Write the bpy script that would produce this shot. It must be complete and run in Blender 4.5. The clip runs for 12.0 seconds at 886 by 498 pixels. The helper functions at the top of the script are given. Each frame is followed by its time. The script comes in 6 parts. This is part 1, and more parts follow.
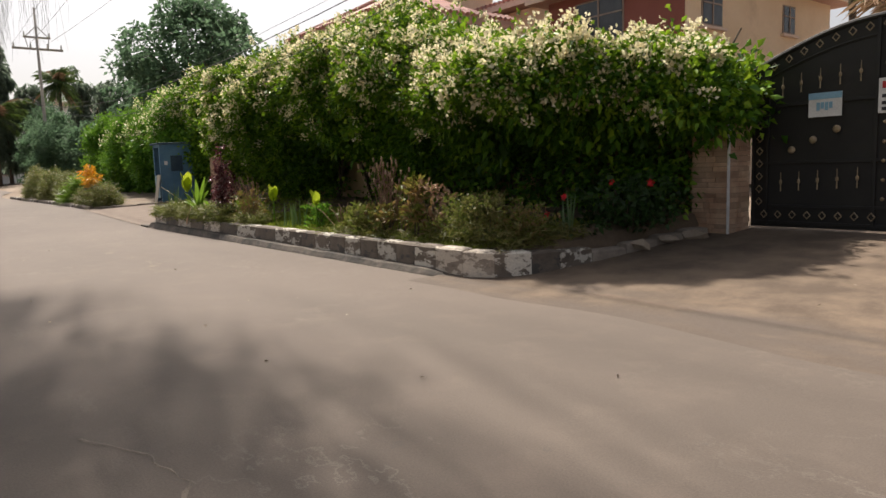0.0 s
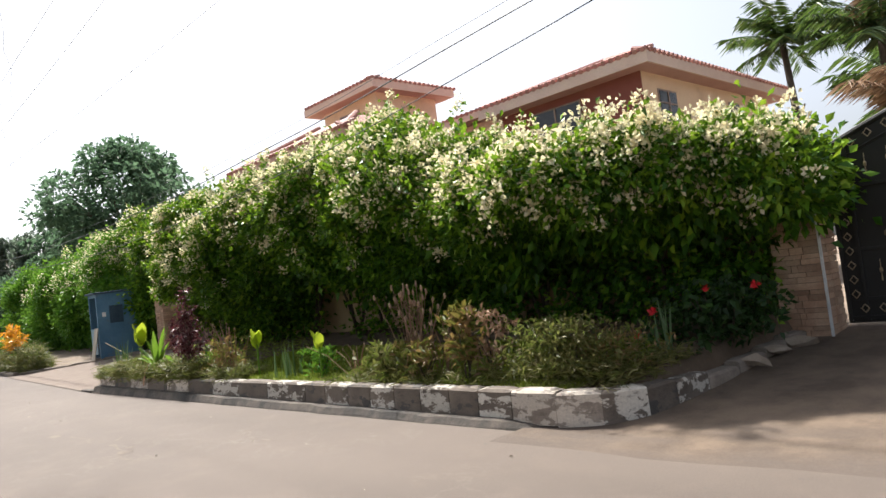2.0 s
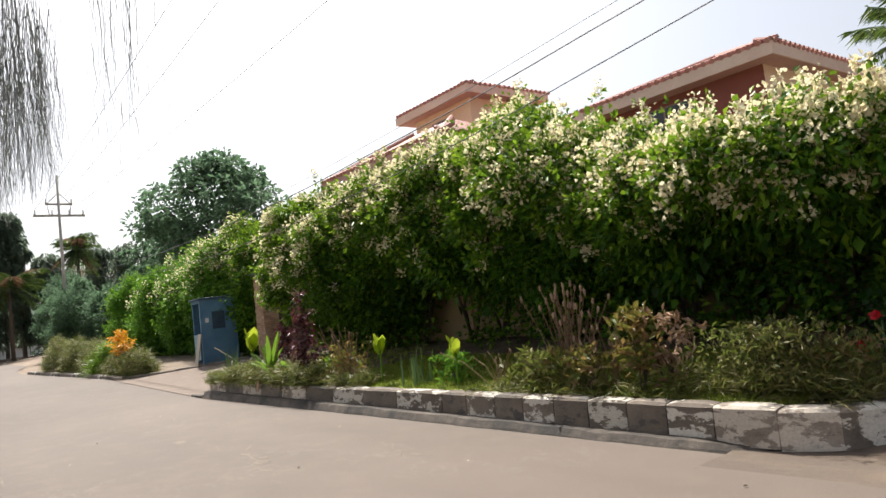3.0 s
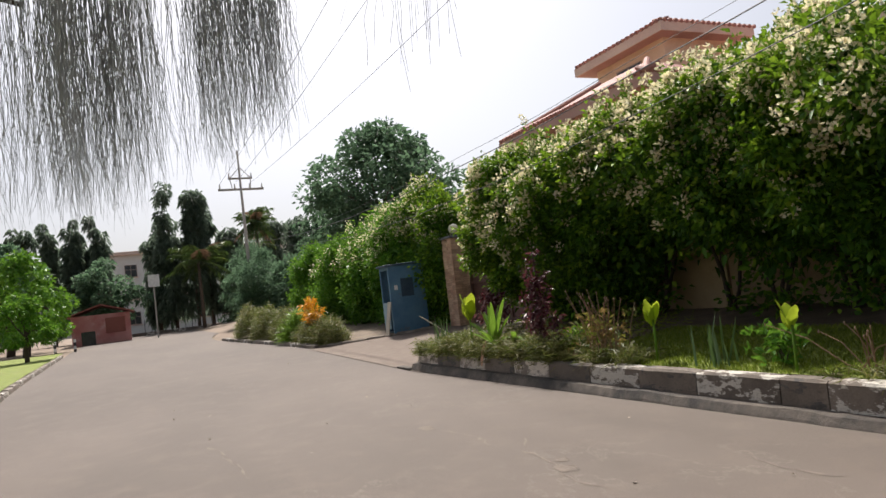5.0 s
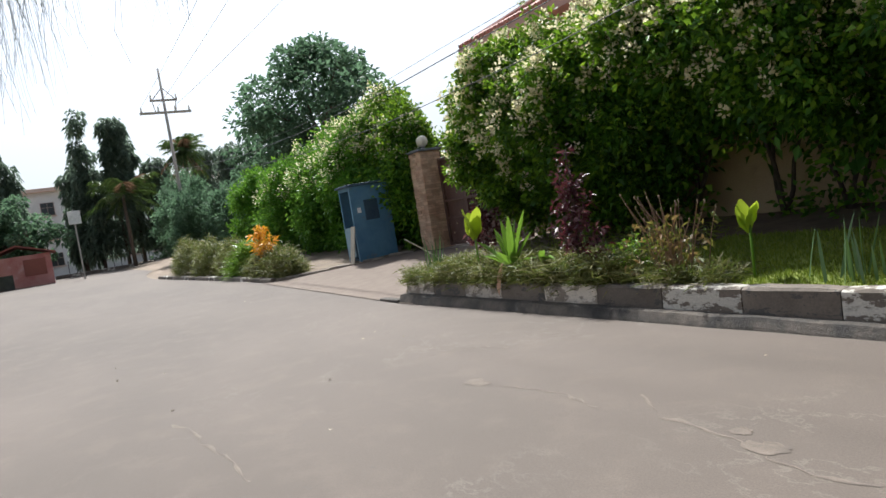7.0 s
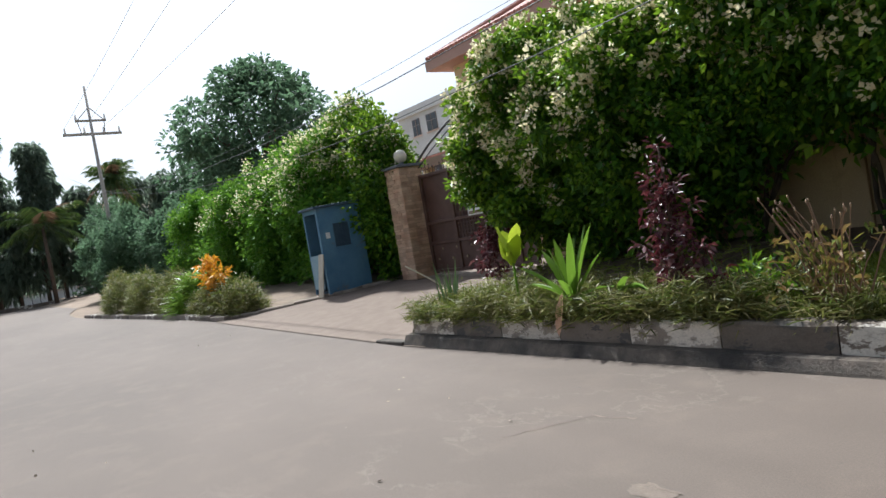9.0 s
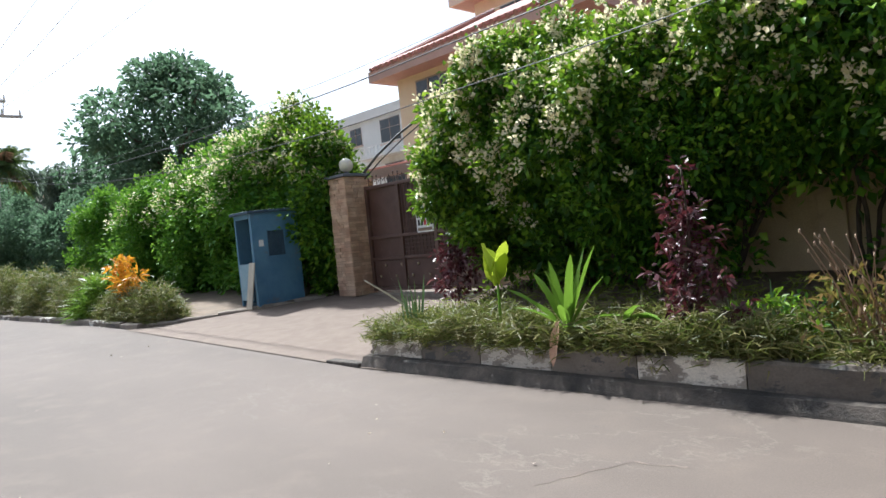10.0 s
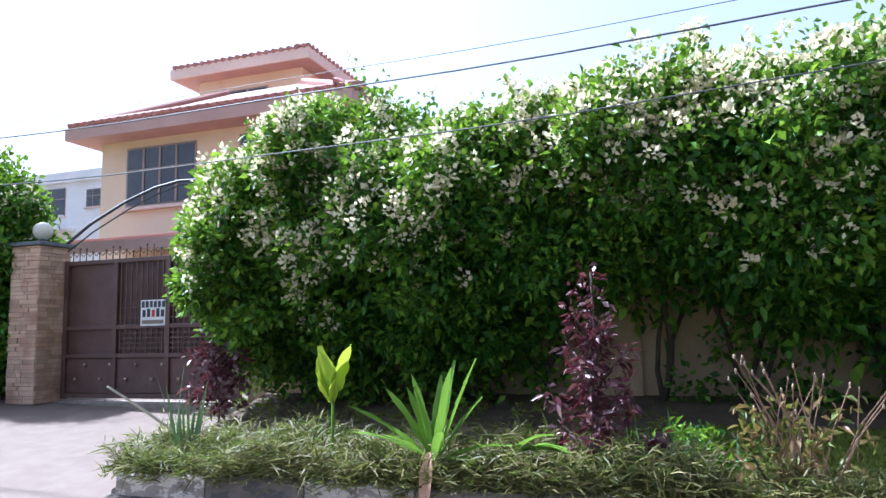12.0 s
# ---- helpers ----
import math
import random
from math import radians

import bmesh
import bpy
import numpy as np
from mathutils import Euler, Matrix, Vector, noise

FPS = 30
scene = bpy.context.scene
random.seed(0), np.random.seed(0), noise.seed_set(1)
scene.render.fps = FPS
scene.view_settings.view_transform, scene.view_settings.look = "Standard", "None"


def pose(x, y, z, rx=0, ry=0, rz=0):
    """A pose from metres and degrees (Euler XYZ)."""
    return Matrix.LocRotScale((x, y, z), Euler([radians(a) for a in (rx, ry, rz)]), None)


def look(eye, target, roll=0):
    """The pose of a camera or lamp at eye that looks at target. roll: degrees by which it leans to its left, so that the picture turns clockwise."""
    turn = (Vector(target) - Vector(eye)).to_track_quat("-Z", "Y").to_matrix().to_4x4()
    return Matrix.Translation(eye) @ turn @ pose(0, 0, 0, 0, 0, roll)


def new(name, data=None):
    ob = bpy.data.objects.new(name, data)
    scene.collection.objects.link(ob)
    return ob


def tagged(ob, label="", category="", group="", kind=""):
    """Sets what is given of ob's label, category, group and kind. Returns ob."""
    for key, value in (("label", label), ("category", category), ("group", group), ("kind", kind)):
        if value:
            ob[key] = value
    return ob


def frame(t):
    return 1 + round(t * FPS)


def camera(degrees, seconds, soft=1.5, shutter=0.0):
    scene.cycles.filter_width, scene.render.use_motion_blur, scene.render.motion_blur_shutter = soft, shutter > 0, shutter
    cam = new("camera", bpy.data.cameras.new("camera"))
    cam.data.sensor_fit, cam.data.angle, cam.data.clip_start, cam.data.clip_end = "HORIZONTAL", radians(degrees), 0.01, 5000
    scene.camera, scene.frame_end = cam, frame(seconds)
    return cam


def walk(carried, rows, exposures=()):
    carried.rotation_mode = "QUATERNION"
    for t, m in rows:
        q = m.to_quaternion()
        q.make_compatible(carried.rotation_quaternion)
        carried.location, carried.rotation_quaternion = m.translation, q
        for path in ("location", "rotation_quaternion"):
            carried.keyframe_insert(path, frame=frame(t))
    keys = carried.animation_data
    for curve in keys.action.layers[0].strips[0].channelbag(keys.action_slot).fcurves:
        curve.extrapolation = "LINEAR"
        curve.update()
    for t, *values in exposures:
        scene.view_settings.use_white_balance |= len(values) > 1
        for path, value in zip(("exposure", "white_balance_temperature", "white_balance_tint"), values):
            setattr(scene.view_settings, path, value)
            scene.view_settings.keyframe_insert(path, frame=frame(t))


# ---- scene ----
cam = camera(65.4, 12.0)
PATH = [
    (0, (18.732, -4.865, 1.274), (17.159, -3.651, 1.044), -1.8),
    (0.5, (18.158, -4.856, 1.321), (16.565, -3.667, 1.099), -7.6),
    (1, (17.598, -4.872, 1.353), (15.949, -3.742, 1.288), -9.2),
    (1.5, (17.069, -4.796, 1.324), (15.505, -3.552, 1.415), -8.4),
    (2, (16.485, -4.752, 1.419), (15.046, -3.367, 1.52), -7.1),
    (2.5, (15.934, -4.814, 1.431), (14.553, -3.378, 1.61), -8.8),
    (2.9, (15.353, -4.8, 1.377), (13.788, -3.565, 1.537), -5.7),
    (3, (15.265, -4.894, 1.379), (13.694, -3.668, 1.543), -6.6),
    (3.2, (15.057, -4.924, 1.386), (13.453, -3.746, 1.592), -7.6),
    (4.8, (13.081, -5.095, 1.431), (11.315, -4.172, 1.613), -8.1),
    (5, (12.827, -5.102, 1.451), (11.026, -4.241, 1.578), -6.9),
    (5.5, (12.19, -5.123, 1.422), (10.408, -4.219, 1.486), -6.2),
    (6, (11.627, -5.097, 1.381), (9.908, -4.077, 1.397), -6.4),
    (6.5, (11.012, -5.05, 1.448), (9.307, -4.006, 1.388), -6.5),
    (7, (10.459, -5.021, 1.426), (8.73, -4.022, 1.316), -9.2),
    (7.5, (9.866, -5.005, 1.448), (8.131, -4.017, 1.338), -8.2),
    (7.7, (9.641, -5.052, 1.456), (7.947, -3.998, 1.322), -8.2),
    (9.3, (7.668, -4.786, 1.48), (6.056, -3.602, 1.452), -9.1),
    (9.5, (7.478, -4.881, 1.504), (5.89, -3.666, 1.475), -6.5),
    (9.9, (7.064, -4.975, 1.456), (5.564, -3.652, 1.481), -6.7),
    (10, (6.93, -4.97, 1.473), (5.477, -3.595, 1.446), -5.7),
    (10.5, (6.355, -4.879, 1.472), (5.008, -3.4, 1.456), -5.3),
    (11, (5.846, -4.721, 1.48), (4.845, -2.993, 1.593), -3.1),
    (11.5, (5.27, -4.791, 1.447), (4.532, -2.939, 1.599), -3.4),
    (12, (4.758, -4.724, 1.511), (4.115, -2.844, 1.74), -1.3),
]
walk(cam, [(t, look(eye, target, roll)) for t, eye, target, roll in PATH],
     [(0.0, 0.5, 6700, 13), (0.5, 0.92, 5600, 5), (1.5, 0.88, 6150, 9), (2.5, 1.12, 6200, 12), (3.0, 0.82, 6350, 11), (5.0, 0.40, 6300, 13), (6.0, 0.72, 6250, 12), (7.0, 0.68, 5800, 8), (7.5, 0.52, 5600, 8), (9.5, 0.82, 5700, 8), (10.5, 1.12, 5350, 8), (11.0, 1.08, 5250, 9), (11.5, 2.0, 4950, 10), (12.0, 1.55, 4850, 14)])

# ---- world and sun ----
SUN_DIR = Vector((-0.56, 0.15, 0.82)).normalized()
world = bpy.data.worlds.new("sky")
scene.world = world
world.use_nodes = True
wn, wl = world.node_tree.nodes, world.node_tree.links
sky = wn.new("ShaderNodeTexSky")
sky.sky_type = "NISHITA"
sky.sun_disc = False
sky.sun_elevation = math.asin(SUN_DIR.z)
sky.sun_rotation = math.atan2(SUN_DIR.x, SUN_DIR.y)
sky.dust_density = 4.5
sky.air_density = 1.0
wn["Background"].inputs[1].default_value = 0.097
milky = wn.new("ShaderNodeHueSaturation")
milky.inputs["Saturation"].default_value = 0.38
milky.inputs["Value"].default_value = 1.05
wl.new(sky.outputs[0], milky.inputs["Color"])
wl.new(milky.outputs[0], wn["Background"].inputs[0])
sun = new("sun", bpy.data.lights.new("sun", "SUN"))
sun.data.energy = 5.0
sun.data.angle = radians(1.6)
sun.data.color = (1.0, 0.93, 0.82)
sun.matrix_world = look((0, 0, 30), Vector((0, 0, 30)) - SUN_DIR)

# ---- small tools ----
rng = np.random.RandomState(7)


def road_z(x):
    if x > 0:
        return 0.0
    return -0.03 * x if x > -10 else min(0.3 + 0.015 * (-x - 10), 0.9)


def land_z(x, y):
    return road_z(x) + 0.31 * max(0.0, min(y, 4.5)) / 4.3


def thing(name, at, label, category, group="", kind=""):
    ob = new(name)
    ob.location = at
    ob.empty_display_size = 0.2
    return tagged(ob, label, category, group, kind)


def base_of(ob):
    p = Vector(ob.location)
    while ob.parent:
        ob = ob.parent
        p += Vector(ob.location)
    return p


def finish(name, me, material, parent, label, smooth):
    me.materials.append(material)
    if smooth:
        me.polygons.foreach_set("use_smooth", [True] * len(me.polygons))
    ob = new(name, me)
    if parent is not None:
        ob.parent = parent
    if label:
        tagged(ob, label)
    return ob


def part(name, bm, material, parent=None, label="", smooth=False):
    """Link a bmesh given in world metres as one mesh under a thing or part."""
    if parent is not None:
        bmesh.ops.translate(bm, verts=bm.verts, vec=-base_of(parent))
    bmesh.ops.recalc_face_normals(bm, faces=bm.faces)
    me = bpy.data.meshes.new(name)
    bm.to_mesh(me)
    bm.free()
    return finish(name, me, material, parent, label, smooth)


def part_np(name, verts, faces, material, parent=None, label="", smooth=False):
    """Link arrays of vertices (n, 3) and faces (m, k), k one number for all."""
    verts = np.asarray(verts, float)
    faces = np.asarray(faces, np.int32)
    if parent is not None:
        verts = verts - np.array(base_of(parent))
    me = bpy.data.meshes.new(name)
    k = faces.shape[1]
    me.vertices.add(len(verts))
    me.vertices.foreach_set("co", verts.ravel())
    me.loops.add(faces.size)
    me.loops.foreach_set("vertex_index", faces.ravel())
    me.polygons.add(len(faces))
    me.polygons.foreach_set("loop_start", np.arange(0, faces.size, k))
    me.update(calc_edges=True)
    me.validate()
    return finish(name, me, material, parent, label, smooth)


def box(bm, x0, x1, y0, y1, z0, z1, bevel=0.0, turn=None):
    r = bmesh.ops.create_cube(bm, size=1.0)
    vs = r["verts"]
    bmesh.ops.scale(bm, verts=vs, vec=(x1 - x0, y1 - y0, z1 - z0))
    if bevel > 0:
        es = list({e for v in vs for e in v.link_edges})
        out = bmesh.ops.bevel(bm, geom=es, offset=bevel, segments=2, affect="EDGES", profile=0.6)
        vs = list({v for f in out["faces"] for v in f.verts} | {v for v in vs if v.is_valid})
    if turn is not None:
        bmesh.ops.rotate(bm, verts=vs, cent=(0, 0, 0), matrix=turn)
    bmesh.ops.translate(bm, verts=vs, vec=((x0 + x1) / 2, (y0 + y1) / 2, (z0 + z1) / 2))
    return vs


def a_box(x0, x1, y0, y1, z0, z1, bevel=0.0, turn=None):
    bm = bmesh.new()
    box(bm, x0, x1, y0, y1, z0, z1, bevel, turn)
    return bm


def tube(bm, pts, r0, r1=None, seg=8, caps=True):
    """A tapered tube along points."""
    r1 = r0 if r1 is None else r1
    pts = [Vector(p) for p in pts]
    rings = []
    for i, p in enumerate(pts):
        d = (pts[min(i + 1, len(pts) - 1)] - pts[max(i - 1, 0)]).normalized()
        a = d.orthogonal().normalized() if i == 0 else (a_prev - d * a_prev.dot(d)).normalized()
        a_prev = a
        b = d.cross(a)
        r = r0 + (r1 - r0) * i / max(1, len(pts) - 1)
        rings.append([bm.verts.new(p + r * (math.cos(2 * math.pi * k / seg) * a + math.sin(2 * math.pi * k / seg) * b)) for k in range(seg)])
    for u, v in zip(rings, rings[1:]):
        for k in range(seg):
            bm.faces.new((u[k], u[(k + 1) % seg], v[(k + 1) % seg], v[k]))
    if caps:
        bm.faces.new(rings[0][::-1])
        bm.faces.new(rings[-1])
    return bm


def a_tube(pts, r0, r1=None, seg=8):
    return tube(bmesh.new(), pts, r0, r1, seg)


def ball(bm, at, r, sx=1, sy=1, sz=1, sub=2):
    vs = bmesh.ops.create_icosphere(bm, subdivisions=sub, radius=r)["verts"]
    bmesh.ops.scale(bm, verts=vs, vec=(sx, sy, sz))
    bmesh.ops.translate(bm, verts=vs, vec=at)
    return vs


def prism(bm, poly, z0, z1):
    """Extrude a plan polygon from z0 to z1 (numbers or functions of x, y)."""
    f0 = z0 if callable(z0) else lambda x, y: z0
    f1 = z1 if callable(z1) else lambda x, y: z1
    lo = [bm.verts.new((x, y, f0(x, y))) for x, y in poly]
    hi = [bm.verts.new((x, y, f1(x, y))) for x, y in poly]
    n = len(poly)
    bm.faces.new(lo[::-1])
    bm.faces.new(hi)
    for i in range(n):
        bm.faces.new((lo[i], lo[(i + 1) % n], hi[(i + 1) % n], hi[i]))


def sheet(xs, ys, fz):
    """A grid sheet over xs, ys with heights fz."""
    v = [(x, y, fz(x, y)) for y in ys for x in xs]
    w = len(xs)
    f = [(j * w + i, j * w + i + 1, (j + 1) * w + i + 1, (j + 1) * w + i) for j in range(len(ys) - 1) for i in range(w - 1)]
    return v, f


def unit(v):
    return v / np.maximum(np.linalg.norm(v, axis=-1, keepdims=True), 1e-9)


def leaf_arrays(points, ways, length, width, fold=0.25, droop=0.0):
    """Folded lozenge leaves: one island of four vertices each."""
    n = len(points)
    ways = unit(ways)
    side = unit(np.cross(ways, unit(rng.normal(size=(n, 3)) + np.array([0, 0, 0.4]))))
    up = np.cross(side, ways)
    L = (np.broadcast_to(length, n) * rng.uniform(0.7, 1.3, n))[:, None]
    W = (np.broadcast_to(width, n) * rng.uniform(0.7, 1.3, n))[:, None]
    a = points
    mid = points + ways * L * 0.45 + up * W * fold
    b = mid + side * W * 0.5
    c = points + ways * L - np.array([0, 0, 1]) * L * droop
    d = mid - side * W * 0.5
    v = np.stack([a, b, c, d], 1).reshape(-1, 3)
    k = np.arange(n)[:, None] * 4
    f = np.concatenate([k + [0, 1, 2], k + [0, 2, 3]], 1).reshape(-1, 3)
    return v, f


def blade_arrays(points, ways, length, width, bend=0.3, steps=2):
    """Narrow curved blades, tapered to a point, as strips of quads."""
    n = len(points)
    ways = unit(ways)
    flat = ways * np.array([1, 1, 0]) + rng.normal(size=(n, 3)) * np.array([0.3, 0.3, 0])
    out = unit(flat)
    side = unit(np.cross(ways, out) + 1e-4)
    L = np.broadcast_to(length, n)[:, None]
    W = np.broadcast_to(width, n)[:, None]
    rows = []
    for s in range(steps + 1):
        q = s / steps
        c = points + ways * L * q + out * L * bend * q * q - np.array([0, 0, 1]) * L * bend * 0.7 * q ** 3
        w = W * (0.55 + 0.9 * q - 1.4 * q * q) if s < steps else W * 0.04
        rows += [c - side * w * 0.5, c + side * w * 0.5]
    v = np.stack(rows, 1).reshape(-1, 3)
    k = np.arange(n)[:, None] * (2 * steps + 2)
    f = np.concatenate([k + [2 * s, 2 * s + 1, 2 * s + 3, 2 * s + 2] for s in range(steps)], 1).reshape(-1, 4)
    return v, f


# ---- materials ----
def nodes_of(name):
    m = bpy.data.materials.new(name)
    m.use_nodes = True
    t = m.node_tree
    return m, t.nodes, t.links, t.nodes["Principled BSDF"]


def noise_tex(n, l, scale, detail=5.0, rough=0.6, stretch=None):
    g = n.new("ShaderNodeNewGeometry")
    tx = n.new("ShaderNodeTexNoise")
    tx.inputs["Scale"].default_value = scale
    tx.inputs["Detail"].default_value = detail
    tx.inputs["Roughness"].default_value = rough
    if stretch:
        mp = n.new("ShaderNodeMapping")
        mp.inputs["Scale"].default_value = stretch
        l.new(g.outputs["Position"], mp.inputs[0])
        l.new(mp.outputs[0], tx.inputs["Vector"])
    else:
        l.new(g.outputs["Position"], tx.inputs["Vector"])
    return tx.outputs["Fac"]


def ramp(n, l, src, stops):
    r = n.new("ShaderNodeValToRGB")
    while len(r.color_ramp.elements) < len(stops):
        r.color_ramp.elements.new(0.5)
    for e, (p, c) in zip(r.color_ramp.elements, stops):
        e.position = p
        e.color = (*c, 1) if len(c) == 3 else c
    l.new(src, r.inputs[0])
    return r.outputs["Color"]


def blend(n, l, fac, a, b, kind="MIX"):
    m = n.new("ShaderNodeMix")
    m.data_type = "RGBA"
    m.blend_type = kind
    for s, v in ((0, fac), (6, a), (7, b)):
        if isinstance(v, (int, float)):
            m.inputs[s].default_value = v
        elif isinstance(v, tuple):
            m.inputs[s].default_value = (*v, 1)
        else:
            l.new(v, m.inputs[s])
    return m.outputs[2]


def relief(n, l, bsdf, src, strength, dist=0.02):
    b = n.new("ShaderNodeBump")
    b.inputs["Strength"].default_value = strength
    b.inputs["Distance"].default_value = dist
    l.new(src, b.inputs["Height"])
    l.new(b.outputs[0], bsdf.inputs["Normal"])


def surface(name, c1, c2, scale=3.0, fine=40.0, rough=0.8, bump=0.3, dist=0.01, metal=0.0, stain=None, stain_scale=0.8, stain_at=(0.55, 0.7), per_object=0.0, stretch=None):
    """A worn surface: large patches, fine grain, stains, relief."""
    m, n, l, b = nodes_of(name)
    big = noise_tex(n, l, scale, 4, 0.6, stretch)
    small = noise_tex(n, l, fine, 6, 0.7, stretch)
    col = blend(n, l, ramp(n, l, big, [(0.35, (0, 0, 0)), (0.65, (1, 1, 1))]), c1, c2)
    col = blend(n, l, 0.35, col, ramp(n, l, small, [(0.3, (0.45, 0.45, 0.45)), (0.7, (1.35, 1.35, 1.35))]), "MULTIPLY")
    if stain:
        s = noise_tex(n, l, stain_scale, 7, 0.7)
        f = ramp(n, l, s, [(stain_at[0], (0, 0, 0)), (stain_at[1], (1, 1, 1))])
        col = blend(n, l, f, col, stain)
    if per_object:
        o = n.new("ShaderNodeObjectInfo")
        col = blend(n, l, 1.0, col, ramp(n, l, o.outputs["Random"], [(0, (1 - per_object,) * 3), (1, (1 + per_object,) * 3)]), "MULTIPLY")
    l.new(col, b.inputs["Base Color"])
    b.inputs["Metallic"].default_value = metal
    l.new(ramp(n, l, small, [(0.2, (rough - 0.12,) * 3), (0.8, (min(1, rough + 0.1),) * 3)]), b.inputs["Roughness"])
    if bump:
        relief(n, l, b, small, bump, dist)
    return m


def foliage(name, stops, shine=0.45, through_light=0.3, glow=(0.16, 0.26, 0.03)):
    """Leaves: a hue of its own for each leaf, thin enough to let light through."""
    m, n, l, b = nodes_of(name)
    g = n.new("ShaderNodeNewGeometry")
    patch = noise_tex(n, l, 0.9, 3, 0.6)
    mx = n.new("ShaderNodeMath")
    mx.operation = "MULTIPLY_ADD"
    mx.inputs[1].default_value = 0.6
    l.new(g.outputs["Random Per Island"], mx.inputs[0])
    sc = n.new("ShaderNodeMath")
    sc.operation = "MULTIPLY"
    sc.inputs[1].default_value = 0.4
    l.new(patch, sc.inputs[0])
    l.new(sc.outputs[0], mx.inputs[2])
    col = ramp(n, l, mx.outputs[0], stops)
    l.new(col, b.inputs["Base Color"])
    b.inputs["Roughness"].default_value = shine
    b.inputs["Specular IOR Level"].default_value = 0.32
    tr = n.new("ShaderNodeBsdfTranslucent")
    l.new(blend(n, l, 0.5, col, glow), tr.inputs[0])
    ms = n.new("ShaderNodeMixShader")
    ms.inputs[0].default_value = through_light
    l.new(b.outputs[0], ms.inputs[1])
    l.new(tr.outputs[0], ms.inputs[2])
    l.new(ms.outputs[0], n["Material Output"].inputs[0])
    return m


def plain(name, c, rough=0.6, metal=0.0):
    return surface(name, c, tuple(v * 0.85 for v in c), 6, 60, rough, 0.08, 0.004, metal)


def asphalt():
    m, n, l, b = nodes_of("dusty_asphalt")
    wide = noise_tex(n, l, 0.35, 4, 0.55, (0.35, 1.0, 1.0))
    mid = noise_tex(n, l, 2.2, 6, 0.65)
    grit = noise_tex(n, l, 90, 3, 0.7)
    col = blend(n, l, ramp(n, l, wide, [(0.35, (0, 0, 0)), (0.66, (1, 1, 1))]), (0.088, 0.069, 0.055), (0.120, 0.094, 0.076))
    col = blend(n, l, ramp(n, l, mid, [(0.5, (0, 0, 0)), (0.75, (0.6, 0.6, 0.6))]), col, (0.142, 0.110, 0.087))
    vein = noise_tex(n, l, 0.9, 9, 0.62, (1.0, 1.6, 1.0))
    line = ramp(n, l, vein, [(0.491, (0, 0, 0)), (0.499, (1, 1, 1)), (0.501, (1, 1, 1)), (0.509, (0, 0, 0))])
    where = ramp(n, l, noise_tex(n, l, 0.33, 3, 0.5), [(0.52, (0, 0, 0)), (0.64, (0.6, 0.6, 0.6))])
    col = blend(n, l, blend(n, l, 1.0, line, where, "MULTIPLY"), col, (0.175, 0.148, 0.122))
    spots = noise_tex(n, l, 5.5, 4, 0.7)
    col = blend(n, l, ramp(n, l, spots, [(0.66, (0, 0, 0)), (0.72, (0.5, 0.5, 0.5))]), col, (0.075, 0.067, 0.06))
    col = blend(n, l, 0.5, col, ramp(n, l, grit, [(0.3, (0.6, 0.6, 0.6)), (0.7, (1.3, 1.3, 1.3))]), "MULTIPLY")
    l.new(col, b.inputs["Base Color"])
    b.inputs["Roughness"].default_value = 0.85
    relief(n, l, b, grit, 0.35, 0.006)
    return m


M_ROAD = asphalt()
M_EARTH = surface("sandy_earth", (0.17, 0.125, 0.088), (0.245, 0.185, 0.132), 1.2, 50, 0.95, 0.5, 0.02, stain=(0.15, 0.11, 0.075), stain_scale=0.7)


def blown_sand():
    """Sandy tarmac: thick dust towards the gate, thinning over the asphalt at the street."""
    m, n, l, b = nodes_of("dusty_tarmac")
    g = n.new("ShaderNodeNewGeometry")
    sep = n.new("ShaderNodeSeparateXYZ")
    l.new(g.outputs["Position"], sep.inputs[0])
    drift = noise_tex(n, l, 0.9, 7, 0.65, (0.45, 1.3, 1.0))
    grit = noise_tex(n, l, 70, 4, 0.7)
    add = n.new("ShaderNodeMath")
    add.operation = "MULTIPLY_ADD"
    add.inputs[1].default_value = 0.16
    l.new(sep.outputs["Y"], add.inputs[0])
    l.new(drift, add.inputs[2])
    sand = blend(n, l, ramp(n, l, noise_tex(n, l, 1.7, 6, 0.65), [(0.38, (0, 0, 0)), (0.62, (1, 1, 1))]), (0.095, 0.068, 0.048), (0.175, 0.128, 0.090))
    col = blend(n, l, ramp(n, l, add.outputs[0], [(0.42, (0, 0, 0)), (0.62, (1, 1, 1))]), (0.104, 0.081, 0.065), sand)
    col = blend(n, l, 0.4, col, ramp(n, l, grit, [(0.3, (0.55, 0.55, 0.55)), (0.7, (1.35, 1.35, 1.35))]), "MULTIPLY")
    l.new(col, b.inputs["Base Color"])
    b.inputs["Roughness"].default_value = 0.95
    relief(n, l, b, grit, 0.4, 0.01)
    return m


